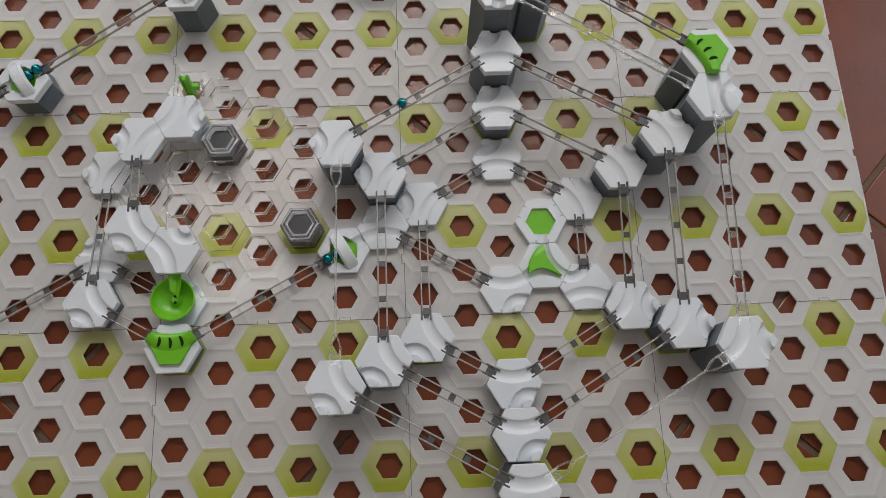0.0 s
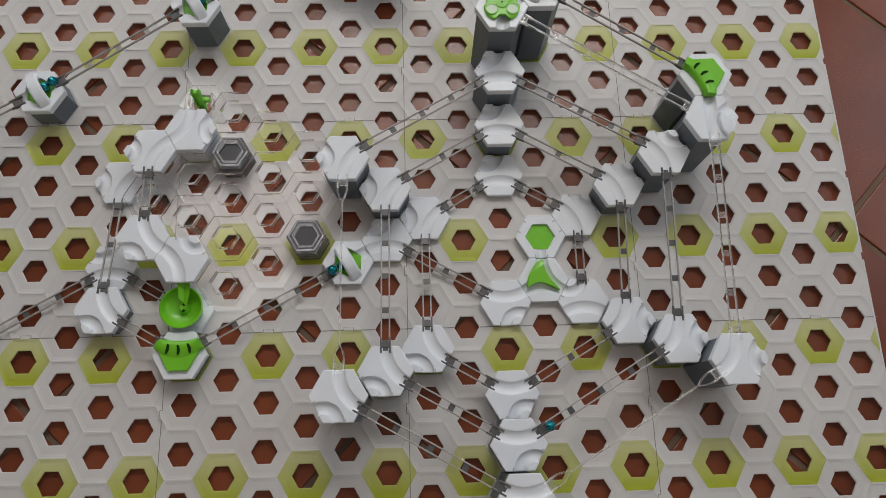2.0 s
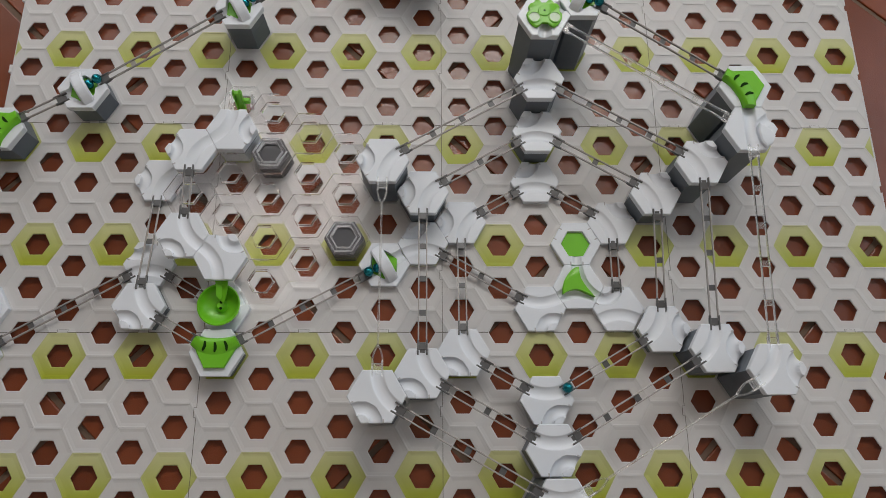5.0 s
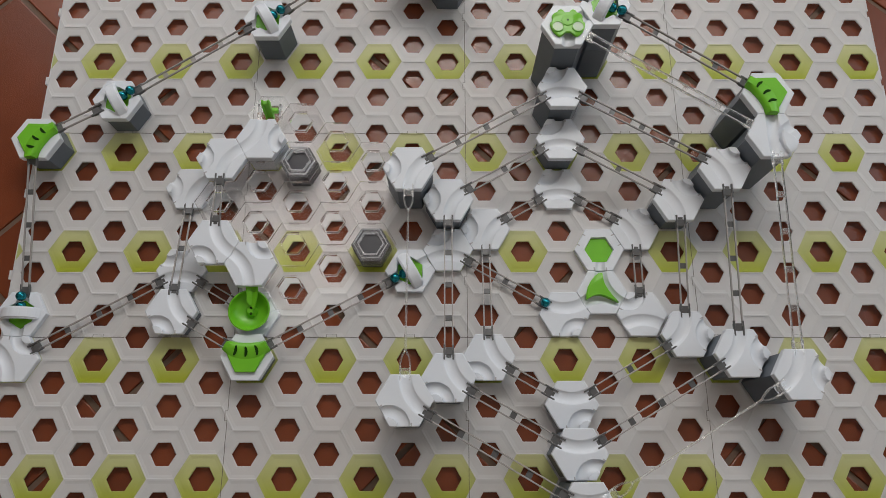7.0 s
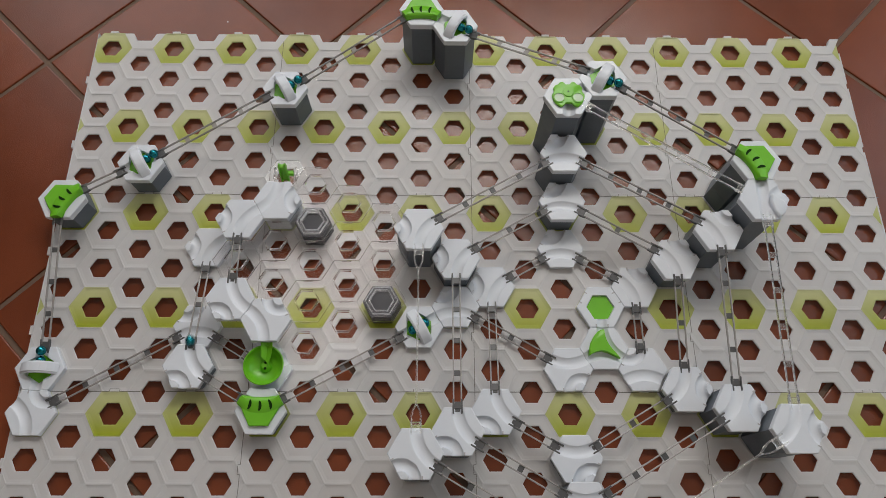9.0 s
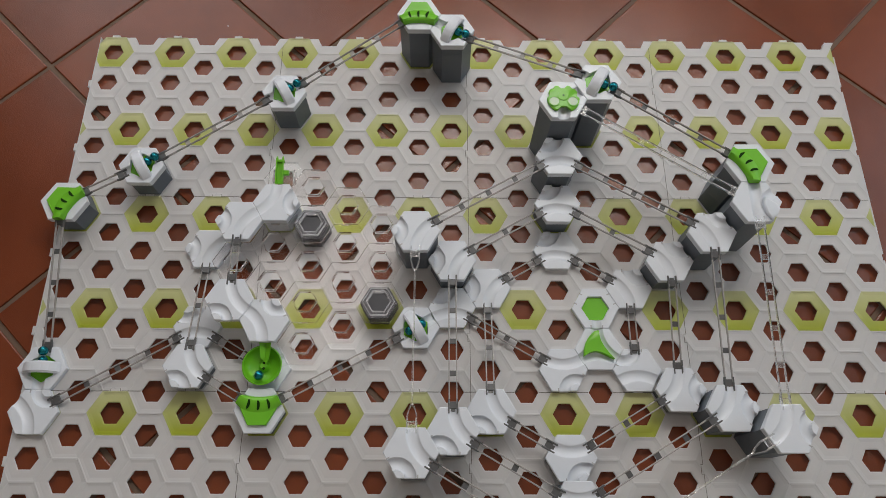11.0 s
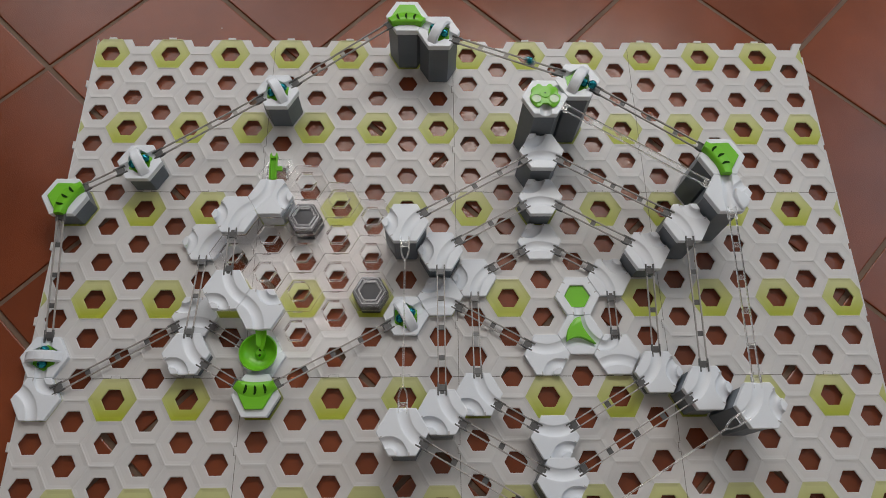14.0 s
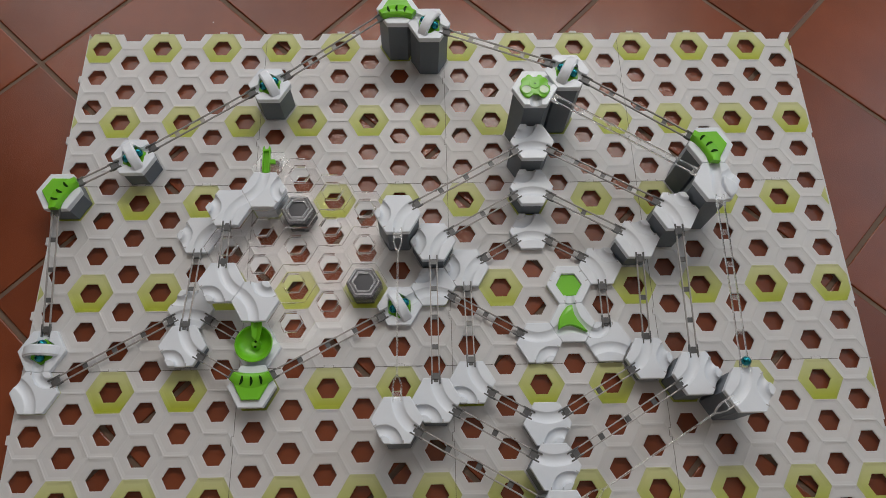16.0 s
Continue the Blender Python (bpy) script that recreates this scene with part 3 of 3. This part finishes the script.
put(junction_tile, 19, 5.5, 6)


def launcher_tile(c, r, n):
    t = thing("splitter_tile", tile_pose(c, r, n, 0), "white hexagonal tile with a round green disc and two cups", "track tile")
    piece("body", FAN, t, pose(0, 0, 0, 0, 0, 60))
    bm = bmesh.new()
    # round disc with a notch above, a wide mouth below and a bite for each cup
    ring = []
    for i in range(96):
        a = 2 * math.pi * i / 96
        g = math.degrees(a)
        rad = 0.0222
        for mid, wide, deep in ((90, 14, 0.0056), (270, 22, 0.0090), (14, 9, 0.0022), (166, 9, 0.0022), (52, 6, 0.0012), (128, 6, 0.0012)):
            rad -= deep / (1 + ((g - mid) / wide) ** 8)
        ring.append((rad * math.cos(a), rad * math.sin(a)))
    loft(bm, [[Vector((x, y, TH + 0.0005)) for x, y in ring], [Vector((x, y, TH + 0.0026)) for x, y in ring], [Vector((x * 0.94, y * 0.94, TH + 0.0036)) for x, y in ring]])
    d = piece("disc", mesh_of("disc", bm, GREEN, True), t, None, "green disc with two round cups")
    cup = plain_mesh("cup", [circle(0.0070, 0, 24), circle(0.0070, 0.0005, 24), circle(0.0056, 0.0007, 24)], CUP)
    rim = bmesh.new()
    loft(rim, [circle(r, z, 24) for r, z in ((0.0066, 0), (0.0077, 0), (0.0077, 0.0013), (0.0066, 0.0013), (0.0066, 0))])
    rim = mesh_of("rim", rim, GREEN, True)
    for g in (203, 337):
        c_at = pose(0.0138 * math.cos(radians(g)), 0.0138 * math.sin(radians(g)), TH + 0.0035)
        k = piece("cup", cup, d, c_at, "pale round cup")
        piece("rim", rim, k, None, "green raised rim")
    bm = bmesh.new()
    loft(bm, [circle(0.0078, TH + 0.0034, 24), circle(0.0072, TH + 0.0046, 24), circle(0.0030, TH + 0.0050, 24)])
    for v in bm.verts:
        v.co.y += 0.0035
    piece("hub", mesh_of("hub", bm, GREEN, True), d)
    dot = plain_mesh("pivot_hole", [circle(0.0013, 0, 12), circle(0.0013, 0.0004, 12)], SLOT)
    piece("pivot_hole", dot, d, pose(0, 0.0035, TH + 0.0049))
    return t


put(launcher_tile, 14, 3, 7)


def basin_tile(c, r, n):
    t = thing("landing_tile", tile_pose(c, r, n, 0), "white hexagonal tile with a green hexagonal pad", "track tile")
    piece("body", BASIN, t)
    piece("pad", plain_mesh("pad", [hexring(0.0188, TH - 0.0052), hexring(0.0188, TH - 0.0035)], GREEN, False), t, None, "green hexagonal pad")
    piece("rail_slot", SLOTS, t, pose(0, 0, 0, 0, 0, -60), "dark slots")
    piece("rail_slot", SLOTS, t, pose(0, 0, 0, 0, 0, 60), "dark slots")
    piece("rail_slot", SLOTS, t, pose(0, 0, 0, 0, 0, 180), "dark slots")
    return t


put(basin_tile, 15, 7.5, 0)


def switch_depth(x, y):
    return max(groove(arc_distance(x, y, 270, True), 0.0075, 0.005), groove(arc_distance(x, y, 30, True), 0.0075, 0.005), groove(arc_distance(x, y, 150, True), 0.0075, 0.005))


SWITCH = relief_tile("switch_tile", switch_depth, WHITE)


def switch_tile(c, r, n):
    t = thing("switch_tile", tile_pose(c, r, n, 0), "white three-way switch tile with a green arrow flap", "track tile")
    piece("body", SWITCH, t)
    bm = bmesh.new()
    ring = [(-0.0040, 0.0245), (0.0015, 0.0255), (0.0020, 0.0180), (0.0035, 0.0110), (0.0075, 0.0030), (0.0130, -0.0050), (0.0205, -0.0140), (0.0120, -0.0100), (0.0040, -0.0060), (-0.0030, -0.0040),
            (-0.0100, -0.0048), (-0.0165, -0.0075), (-0.0210, -0.0105), (-0.0208, -0.0020), (-0.0185, 0.0065), (-0.0140, 0.0145), (-0.0090, 0.0205)]
    loft(bm, [[Vector((x, y, TH - 0.004)) for x, y in ring], [Vector((x, y, TH + 0.0030)) for x, y in ring], [Vector((x * 0.93, y * 0.93, TH + 0.0042)) for x, y in ring]])
    piece("flap", mesh_of("flap", bm, GREEN, True), t, None, "green arrow-shaped flap")
    return t


put(switch_tile, 15, 8.5, 0)


# ---------------------------------------------------------------- clear level
LEVEL_Z = SEAT + 2 * U


def clear_level():
    x0, y0 = xy(7, 6.5)
    t = thing("clear_level", pose(x0, y0, LEVEL_Z), "clear plastic hexagon-cell level on dark blocks", "clear level")
    bm = bmesh.new()
    loft(bm, [hexring(R * 0.990, -0.0018), hexring(R * 0.990, -0.0004), hexring(R * 0.97, -0.0008), hexring(R * 0.525, -0.0008), hexring(R * 0.512, -0.0002), hexring(R * 0.506, 0.0030), hexring(R * 0.494, 0.0034), hexring(R * 0.482, 0.0034), hexring(R * 0.444, 0.00302), hexring(R * 0.438, -0.0018), hexring(R * 0.990, -0.0018)], False, False)
    bmesh.ops.remove_doubles(bm, verts=bm.verts[:], dist=1e-6)
    me = mesh_of("cell", bm, CLEAR)
    bm = bmesh.new()
    box(bm, -0.0062, 0.0062, A_C - 0.0022, A_C - 0.0006, -0.002, 0.0014, 0.0004)
    tab = mesh_of("tab", bm, CLEAR)
    for c in range(5, 10):
        for i in range(15):
            r = i + (0.5 if c % 2 else 0.0)
            dq, dr = abs(c - 7), abs(r - 6.5)
            if dq <= 2 and dr <= 2 - dq * 0.5 + 0.01 and (c, r) != (6, 5):
                x, y = xy(c, r)
                cell = piece("cell", me, t, pose(x - x0, y - y0, 0))
                piece("tab", tab, cell)
    return t


clear_level()


def ring_cap_mesh():
    """Two thin upstanding hexagonal rims; their whitish colour stands in for glints."""
    bm = bmesh.new()
    for k, h in ((0.655, 0.0042), (0.500, 0.0056)):
        loft(bm, [hexring(R * (k + a), z) for a, z in ((0.012, 0.0), (0.010, h - 0.0002), (0.004, h), (-0.014, h - 0.00018), (-0.018, 0.0), (0.012, 0.0))], False, False)
    bmesh.ops.remove_doubles(bm, verts=bm.verts[:], dist=1e-6)
    return mesh_of("ring_cap", bm, RIM)


RING_CAP = ring_cap_mesh()
for c, r in ((7, 5.5), (9, 7.5)):
    pl = new("pillar", PILLAR)
    pl.matrix_world = pose(*xy(c, r), SEAT)
    tagged(pl, "grey hexagonal pillar under the clear level", "pillar", "pillars under the clear level")
    tip = new("ring_cap", RING_CAP)
    tip.matrix_world = pose(*xy(c, r), LEVEL_Z)
    tip.visible_shadow = False
    tagged(tip, "clear hexagonal ring cap over a grey pillar", "ring cap", "ring caps")
tower = new("tower_block", plain_mesh("tower_block", [hexring(RT * 0.94, 0.0), hexring(RT * 0.965, 2 * U - 0.001), hexring(RT * 0.94, 2 * U)], WHITE, False))
tower.matrix_world = pose(*xy(6, 5), SEAT)
tagged(tower, "tall white hexagonal block under a curve tile", "height block")


def bowl(c, r):
    t = thing("funnel_bowl", tile_pose(c, r, 0, 0), "green plastic funnel bowl with a curved inlet", "funnel", "")
    piece("body", FAN, t, pose(0, 0, 0, 0, 0, 180), "white hexagonal base")
    rings = [circle(0.010, TH, 40), circle(0.022, TH + 0.008, 40), circle(0.0252, TH + 0.019, 40), circle(0.0262, TH + 0.024, 40), circle(0.0248, TH + 0.0242, 40), circle(0.0238, TH + 0.0185, 40), circle(0.018, TH + 0.0120, 40), circle(0.008, TH + 0.0090, 40)]
    b = piece("bowl", plain_mesh("bowl", rings, GREEN), t, None, "green bowl")
    boss = plain_mesh("boss", [circle(0.0078, 0, 20), circle(0.0066, 0.0050, 20), circle(0.0040, 0.0072, 20)], GREEN)
    piece("boss", boss, b, pose(0, 0.001, TH + 0.0088))
    dot = plain_mesh("hole", [circle(0.0018, 0, 12), circle(0.0018, 0.0004, 12)], SLOT)
    piece("hole", dot, b, pose(0.0008, 0.0045, TH + 0.0160))
    piece("hole", dot, b, pose(0.0008, -0.0030, TH + 0.0160))
    bm = bmesh.new()
    rows = []
    for k in range(9):
        f = k / 8
        a = radians(100 - 25 * f)
        cx, cy = 0.001 + 0.006 * f * (1 - f), 0.036 - 0.030 * f
        half = 0.0085 - 0.0015 * f
        lean = radians(-45 * f)
        ex, ey = math.cos(lean), math.sin(lean)
        z = TH + 2 * U - 0.009 - 0.006 * f
        rows.append([Vector((cx - ex * half, cy - ey * half, z + 0.003)), Vector((cx, cy, z - 0.001)), Vector((cx + ex * half, cy + ey * half, z + 0.003)), Vector((cx + ex * half, cy + ey * half, z + 0.0015)), Vector((cx, cy, z - 0.0025)), Vector((cx - ex * half, cy - ey * half, z + 0.0015))])
    loft(bm, rows)
    piece("inlet", mesh_of("inlet", bm, GREEN, True), t, None, "green curved inlet chute")
    return t


bowl(6, 9)


def lever_base(c, r):
    """Clear housing in which the green lever turns."""
    t = thing("lever_housing", tile_pose(c, r, 0, 0), "clear plastic lever housing on the base plate", "track tile")
    piece("base", plain_mesh("base", [hexring(RT * 0.96, 0), hexring(RT * 0.96, 0.004), hexring(RT * 0.6, 0.005)], FROST, False), t, None, "clear base")
    bm = bmesh.new()
    box(bm, -0.0015, 0.0015, -0.010, 0.010, 0, 0.012, 0.0006)
    cheek = mesh_of("cheek", bm, CLEAR)
    for s in (-1, 1):
        piece("cheek", cheek, t, pose(s * 0.015, 0, 0.003, 0, 0, 0))
    return t


lever_base(6, 4)


def lever():
    x, y = xy(6, 4)
    t = thing("lever", pose(x, y, top_of(0) + 0.022), "green plastic tipping lever with a cross bar", "lever")
    bm = bmesh.new()
    box(bm, -0.0055, 0.0055, -0.018, 0.018, -0.002, 0.001, 0.0008)
    for s in (-1, 1):
        box(bm, s * 0.0048 - 0.0009, s * 0.0048 + 0.0009, -0.018, 0.018, -0.001, 0.0055, 0.0004)
    piece("trough", mesh_of("trough", bm, GREEN), t)
    bm = bmesh.new()
    box(bm, 0.004, 0.0135, -0.004, 0.003, -0.003, 0.003, 0.001)
    piece("pin", mesh_of("pin", bm, GREEN), t)
    bm = bmesh.new()
    box(bm, -0.0066, 0.0066, 0.0150, 0.0195, -0.002, 0.0050, 0.0016)
    piece("stop", mesh_of("stop", bm, GREEN), t)
    for s in (-1, 1):
        bm = bmesh.new()
        loft(bm, [[Vector((s * 0.0042 + x * k, y, z * k + 0.002)) for x, z in ((-0.0016, -0.0030), (0.0016, -0.0030), (0.0016, 0.0030), (-0.0016, 0.0030))] for y, k in ((0.017, 1.0), (0.021, 0.9), (0.0245, 0.35))])
        piece("prong", mesh_of("prong", bm, GREEN), t)
    return t


LEVER = lever()

# rails
for a, b in (((14, 4), (10, 6)), ((14, 5), (11, 6.5)), ((14, 6), (12, 7)), ((14, 4), (18, 6)), ((14, 5), (17, 6.5)), ((14, 6), (16, 7)), ((16, 7), (16, 9)), ((17, 6.5), (17, 9.5)), ((18, 6), (18, 10)),
             ((15, 2.5), (19, 4.5)), ((0, 5), (0, 9)), ((12, 7), (12, 10)), ((11, 6.5), (11, 10.5)), ((12, 10), (14, 11)), ((11, 10.5), (14, 12)), ((10, 11), (14, 13)), ((14, 11), (17, 9.5)), ((14, 12), (18, 10)),
             ((11, 7.5), (14, 9)), ((10, 8), (6, 10)), ((6, 10), (4, 9)), ((4, 9), (4, 6)), ((5, 5.5), (5, 7.5)), ((4, 8), (0, 10)), ((2, 4), (0, 5))):
    rail((*a, S[a]), (*b, S[b]))
rail((4, 8, 0), (6, 9, 0))
for a, b in (((10, 0), (6, 2)), ((6, 2), (2, 4))):
    rail((*a, S[a]), (*b, S[b]), "mixed")
rail((11, 0.5, S[11, 0.5]), (15, 2.5, S[15, 2.5]), "pale")
for a, b in (((19, 5.5), (19, 10.5)), ((14, 3), (19, 5.5))):
    rail((*a, S[a]), (*b, S[b]), "clear")
for a, b in (((10, 6), (10, 11)), ((14, 13), (19, 10.5))):
    rail((*a, S[a]), (*b, S[b]), "single")

# base plates last: many cells
for pr in range(3):
    for pc in range(4):
        plate(pc, pr)


# ---------------------------------------------------------------- marbles
MR = 0.00635


def marble_mesh():
    bm = bmesh.new()
    bmesh.ops.create_uvsphere(bm, u_segments=24, v_segments=14, radius=MR)
    return mesh_of("marble", bm, MARBLE, True)


MARBLE_MESH = marble_mesh()
CANNONS = {"k": (10, 8, 0, 210), "f": (0, 9, 0, 90), "d": (2, 4, 2, 30), "c": (6, 2, 3, 30), "b": (11, 0.5, 5, -30), "g": (15, 2.5, 7, -30)}


def in_cannon(k, along):
    """Place of a marble that lies along the way out of a cannon."""
    c, r, n, out = CANNONS[k]
    x, y = xy(c, r)
    lift = 0.0038 if abs(along) > 0.018 else 0.0
    return Vector((x + along * math.cos(radians(out)), y + along * math.sin(radians(out)), top_of(n) + TH - 0.0052 + MR + lift))


def on_tile(c, r, n, theta=None, push=0.268):
    x, y = xy(c, r)
    if theta is not None:
        x, y = x + push * A_T * math.cos(radians(theta)), y + push * A_T * math.sin(radians(theta))
    return Vector((x, y, top_of(n) + TH - 0.0046 + MR))


def on_rail(a, b, f):
    """A fraction of the way along the rail from cell a to cell b."""
    (ax, ay), (bx, by) = xy(*a), xy(*b)
    d = Vector((bx - ax, by - ay, 0)).normalized() * A_T
    pa = Vector((ax, ay, top_of(S.get(a, 0)) + TH)) + d
    pb = Vector((bx, by, top_of(S.get(b, 0)) + TH)) - d
    q = pa.lerp(pb, f)
    return Vector((q.x, q.y, q.z - 0.0022 + 0.0015 + 0.0041))


def marble(where):
    ob = new("marble", MARBLE_MESH)
    ob.matrix_world = Matrix.Translation(where)
    return tagged(ob, "shiny teal metallic marble on the track", "marble", "marbles")


RUNNER = marble(on_rail((10, 6), (14, 4), 0.37))
INNER, OUTER = {}, {}
for key in CANNONS:
    INNER[key] = marble(in_cannon(key, 0.0095))
    OUTER[key] = marble(in_cannon(key, 0.0222))


def roll(ob, stops):
    """Keys a marble's way: rows of seconds and place, with a turn for the distance rolled."""
    rows, gone, last = [], 0.0, stops[0][1]
    for t, q in stops:
        gone += min(70.0, math.degrees((q - last).length / MR))
        rows.append((t, pose(q.x, q.y, q.z, gone % 360, 0, 0)))
        last = q
    walk(ob, rows)


def motions():
    A, B = on_rail, on_tile
    j1, h1, i3, m2, o2, n2 = (10, 6), (14, 4), (18, 6), (18, 10), (14, 12), (11, 10.5)
    j2, h2, i4, m1, o1, n1 = (11, 6.5), (14, 5), (17, 6.5), (17, 9.5), (14, 11), (12, 10)
    j3, h3, i5, l3, l2, j4 = (12, 7), (14, 6), (16, 7), (16, 9), (14, 9), (11, 7.5)
    roll(RUNNER, [
        (0, A(j1, h1, 0.37)), (0.2, A(j1, h1, 0.78)), (0.3, A(j1, h1, 1.0)), (0.4, B(*h1, 4, 270)), (0.5, A(h1, i3, 0.0)), (0.6, A(h1, i3, 0.25)), (0.8, A(h1, i3, 0.75)), (0.9, A(h1, i3, 1.0)),
        (1.0, B(*i3, 4, 210)), (1.1, A(i3, m2, 0.0)), (1.2, A(i3, m2, 0.22)), (1.4, A(i3, m2, 0.75)), (1.5, A(i3, m2, 1.0)), (1.57, B(*m2, 3, 150)), (1.65, A(m2, o2, 0.0)), (2.05, A(m2, o2, 1.0)),
        (2.15, B(*o2, 3, 90)), (2.24, A(o2, n2, 0.0)), (2.43, A(o2, n2, 1.0)), (2.52, B(*n2, 3, 30)), (2.6, A(n2, j2, 0.0)), (2.8, A(n2, j2, 0.43)), (3.0, A(n2, j2, 0.86)), (3.08, A(n2, j2, 1.0)),
        (3.2, B(*j2, 2, 330)), (3.3, A(j2, h2, 0.1)), (3.5, A(j2, h2, 0.80)), (3.56, A(j2, h2, 1.0)), (3.64, B(*h2, 2, 270)), (3.72, A(h2, i4, 0.12)), (4.0, A(h2, i4, 0.95)), (4.1, B(*i4, 2, 210)),
        (4.2, A(i4, m1, 0.15)), (4.55, A(i4, m1, 1.0)), (4.65, B(*m1, 1, 150)), (4.75, A(m1, o1, 0.0)), (5.0, A(m1, o1, 1.0)), (5.1, B(*o1, 1, 90)), (5.2, A(o1, n1, 0.2)), (5.28, A(o1, n1, 1.0)),
        (5.36, B(*n1, 1, 30)), (5.44, A(n1, j3, 0.0)), (5.66, A(n1, j3, 1.0)), (5.74, B(*j3, 0, 330)), (5.82, A(j3, h3, 0.5)), (5.92, B(*h3, 0, 270)), (6.0, A(h3, i5, 0.5)), (6.1, B(*i5, 0, 210)),
        (6.2, A(i5, l3, 0.5)), (6.3, A(i5, l3, 1.0)), (6.4, B(*l3, 0, 120, 0.72)), (6.5, B(15, 8.5, 0, 300, 0.62)), (6.65, B(15, 8.5, 0, 265, 0.45)), (6.8, B(*l2, 0, 42, 0.72)), (6.9, B(*l2, 0, 100, 0.30)), (7.0, A(l2, j4, 0.0)),
        (7.2, A(l2, j4, 0.22)), (7.45, A(l2, j4, 0.55)), (7.7, A(l2, j4, 0.90)), (7.8, A(l2, j4, 1.0)), (8.0, B(*j4, 0, 270)), (8.2, B(*j4, 0, 214, 0.85)), (8.3, in_cannon("k", -0.0095)), (16, in_cannon("k", -0.0095))])
    k, p9, p7, p3, p2, p1, p4, p5, p6, f2 = (10, 8), (6, 10), (4, 9), (4, 6), (5, 5.5), (6, 5), (5, 7.5), (6, 8), (4, 8), (0, 10)
    x, y = xy(6, 9)
    spiral = [(10.84 + 0.07 * i, Vector((x + (0.0165 - 0.0009 * i) * math.cos(radians(80 - 75 * i)), y + (0.0165 - 0.0009 * i) * math.sin(radians(80 - 75 * i)), SEAT + TH + 0.026 - 0.0007 * i))) for i in range(6)]
    lx, ly = xy(6, 4)
    up = top_of(1) + TH - 0.0046 + MR
    out = in_cannon("k", 0.0222)
    roll(OUTER["k"], [
        (0, out), (8.28, out), (8.34, A(k, p9, 0.12)), (8.5, A(k, p9, 0.97)), (8.58, B(*p9, 1, 90)), (8.68, A(p9, p7, 0.1)), (8.8, A(p9, p7, 0.92)), (8.92, B(*p7, 1, 30)), (9.0, A(p7, p3, 0.04)), (9.2, A(p7, p3, 0.86)),
        (9.35, B(*p3, 0, 330)), (9.5, B(*p2, 2, 200, 0.9)), (9.62, B(*p2, 2, 330)), (9.76, B(*p1, 2, 150)), (9.9, Vector((lx, ly - 0.014, up + 0.004))), (10.05, Vector((lx, ly - 0.006, up + 0.006))),
        (10.25, Vector((lx, ly - 0.020, up + 0.003))), (10.36, B(*p1, 2, 150)), (10.46, B(*p2, 2, 330)), (10.54, A(p2, p4, 0.1)), (10.62, A(p2, p4, 0.9)), (10.68, B(*p4, 2, 30)), (10.76, B(*p5, 2, 210))]
        + spiral + [(11.27, Vector((x, y, SEAT + TH + 0.016))), (11.36, Vector((x - 0.008, y + 0.004, SEAT + TH + 0.004))), (11.5, A(p6, (6, 9), 0.8)), (11.62, A(p6, (6, 9), 0.0)), (11.7, B(*p6, 0, 270)),
                    (11.8, A(p6, f2, 0.0)), (12.2, A(p6, f2, 0.80)), (12.38, A(p6, f2, 1.03)), (12.45, B(*f2, 0, 60, 0.55)), (12.5, B(*f2, 0, 85, 1.0)), (12.56, in_cannon("f", -0.0095)), (16, in_cannon("f", -0.0095))])
    f, e, d, c, a, b, g, i1, i2, m3 = (0, 9), (0, 5), (2, 4), (6, 2), (10, 0), (11, 0.5), (15, 2.5), (19, 4.5), (19, 5.5), (19, 10.5)
    out = in_cannon("f", 0.0222)
    roll(OUTER["f"], [(0, out), (12.53, out), (12.6, A(f, e, 0.15)), (12.85, A(f, e, 1.0)), (12.92, B(*e, 2, 330)), (13.0, A(e, d, 0.25)), (13.08, A(e, d, 0.95)), (13.13, in_cannon("d", -0.0095)), (16, in_cannon("d", -0.0095))])
    out = in_cannon("d", 0.0222)
    roll(OUTER["d"], [(0, out), (13.1, out), (13.13, A(d, c, 0.08)), (13.2, A(d, c, 0.36)), (13.3, A(d, c, 0.72)), (13.4, A(d, c, 1.0)), (13.45, in_cannon("c", -0.0095)), (16, in_cannon("c", -0.0095))])
    out = in_cannon("c", 0.0222)
    roll(OUTER["c"], [(0, out), (13.42, out), (13.47, A(c, a, 0.08)), (13.7, A(c, a, 1.0)), (13.77, B(*a, 5, 270)), (13.86, in_cannon("b", -0.0095)), (16, in_cannon("b", -0.0095))])
    out = in_cannon("b", 0.0222)
    roll(OUTER["b"], [(0, out), (13.83, out), (13.87, A(b, g, 0.1)), (14.0, A(b, g, 0.72)), (14.08, A(b, g, 1.0)), (14.13, in_cannon("g", -0.0095)), (16, in_cannon("g", -0.0095))])
    out = in_cannon("g", 0.0222)
    roll(OUTER["g"], [(0, out), (14.1, out), (14.15, A(g, i1, 0.12)), (14.3, A(g, i1, 1.0)), (14.36, B(*i1, 6, 210)), (14.42, B(*i1, 6, 270, 1.0)), (14.5, B(*i2, 6, 270, 0.85)), (14.6, A(i2, m3, 0.03)), (15, A(i2, m3, 0.29)),
                      (15.4, A(i2, m3, 0.52)), (15.6, A(i2, m3, 0.66)), (15.8, A(i2, m3, 0.80)), (16, A(i2, m3, 0.97))])
    x, y = xy(6, 4)
    z = top_of(0) + 0.022
    walk(LEVER, [(0, pose(x, y - 0.002, z - 0.004, 80)), (9.9, pose(x, y - 0.002, z - 0.004, 80)), (10.15, pose(x - 0.004, y, z + 0.002, 8)), (16, pose(x - 0.004, y, z + 0.002, 8))])


motions()
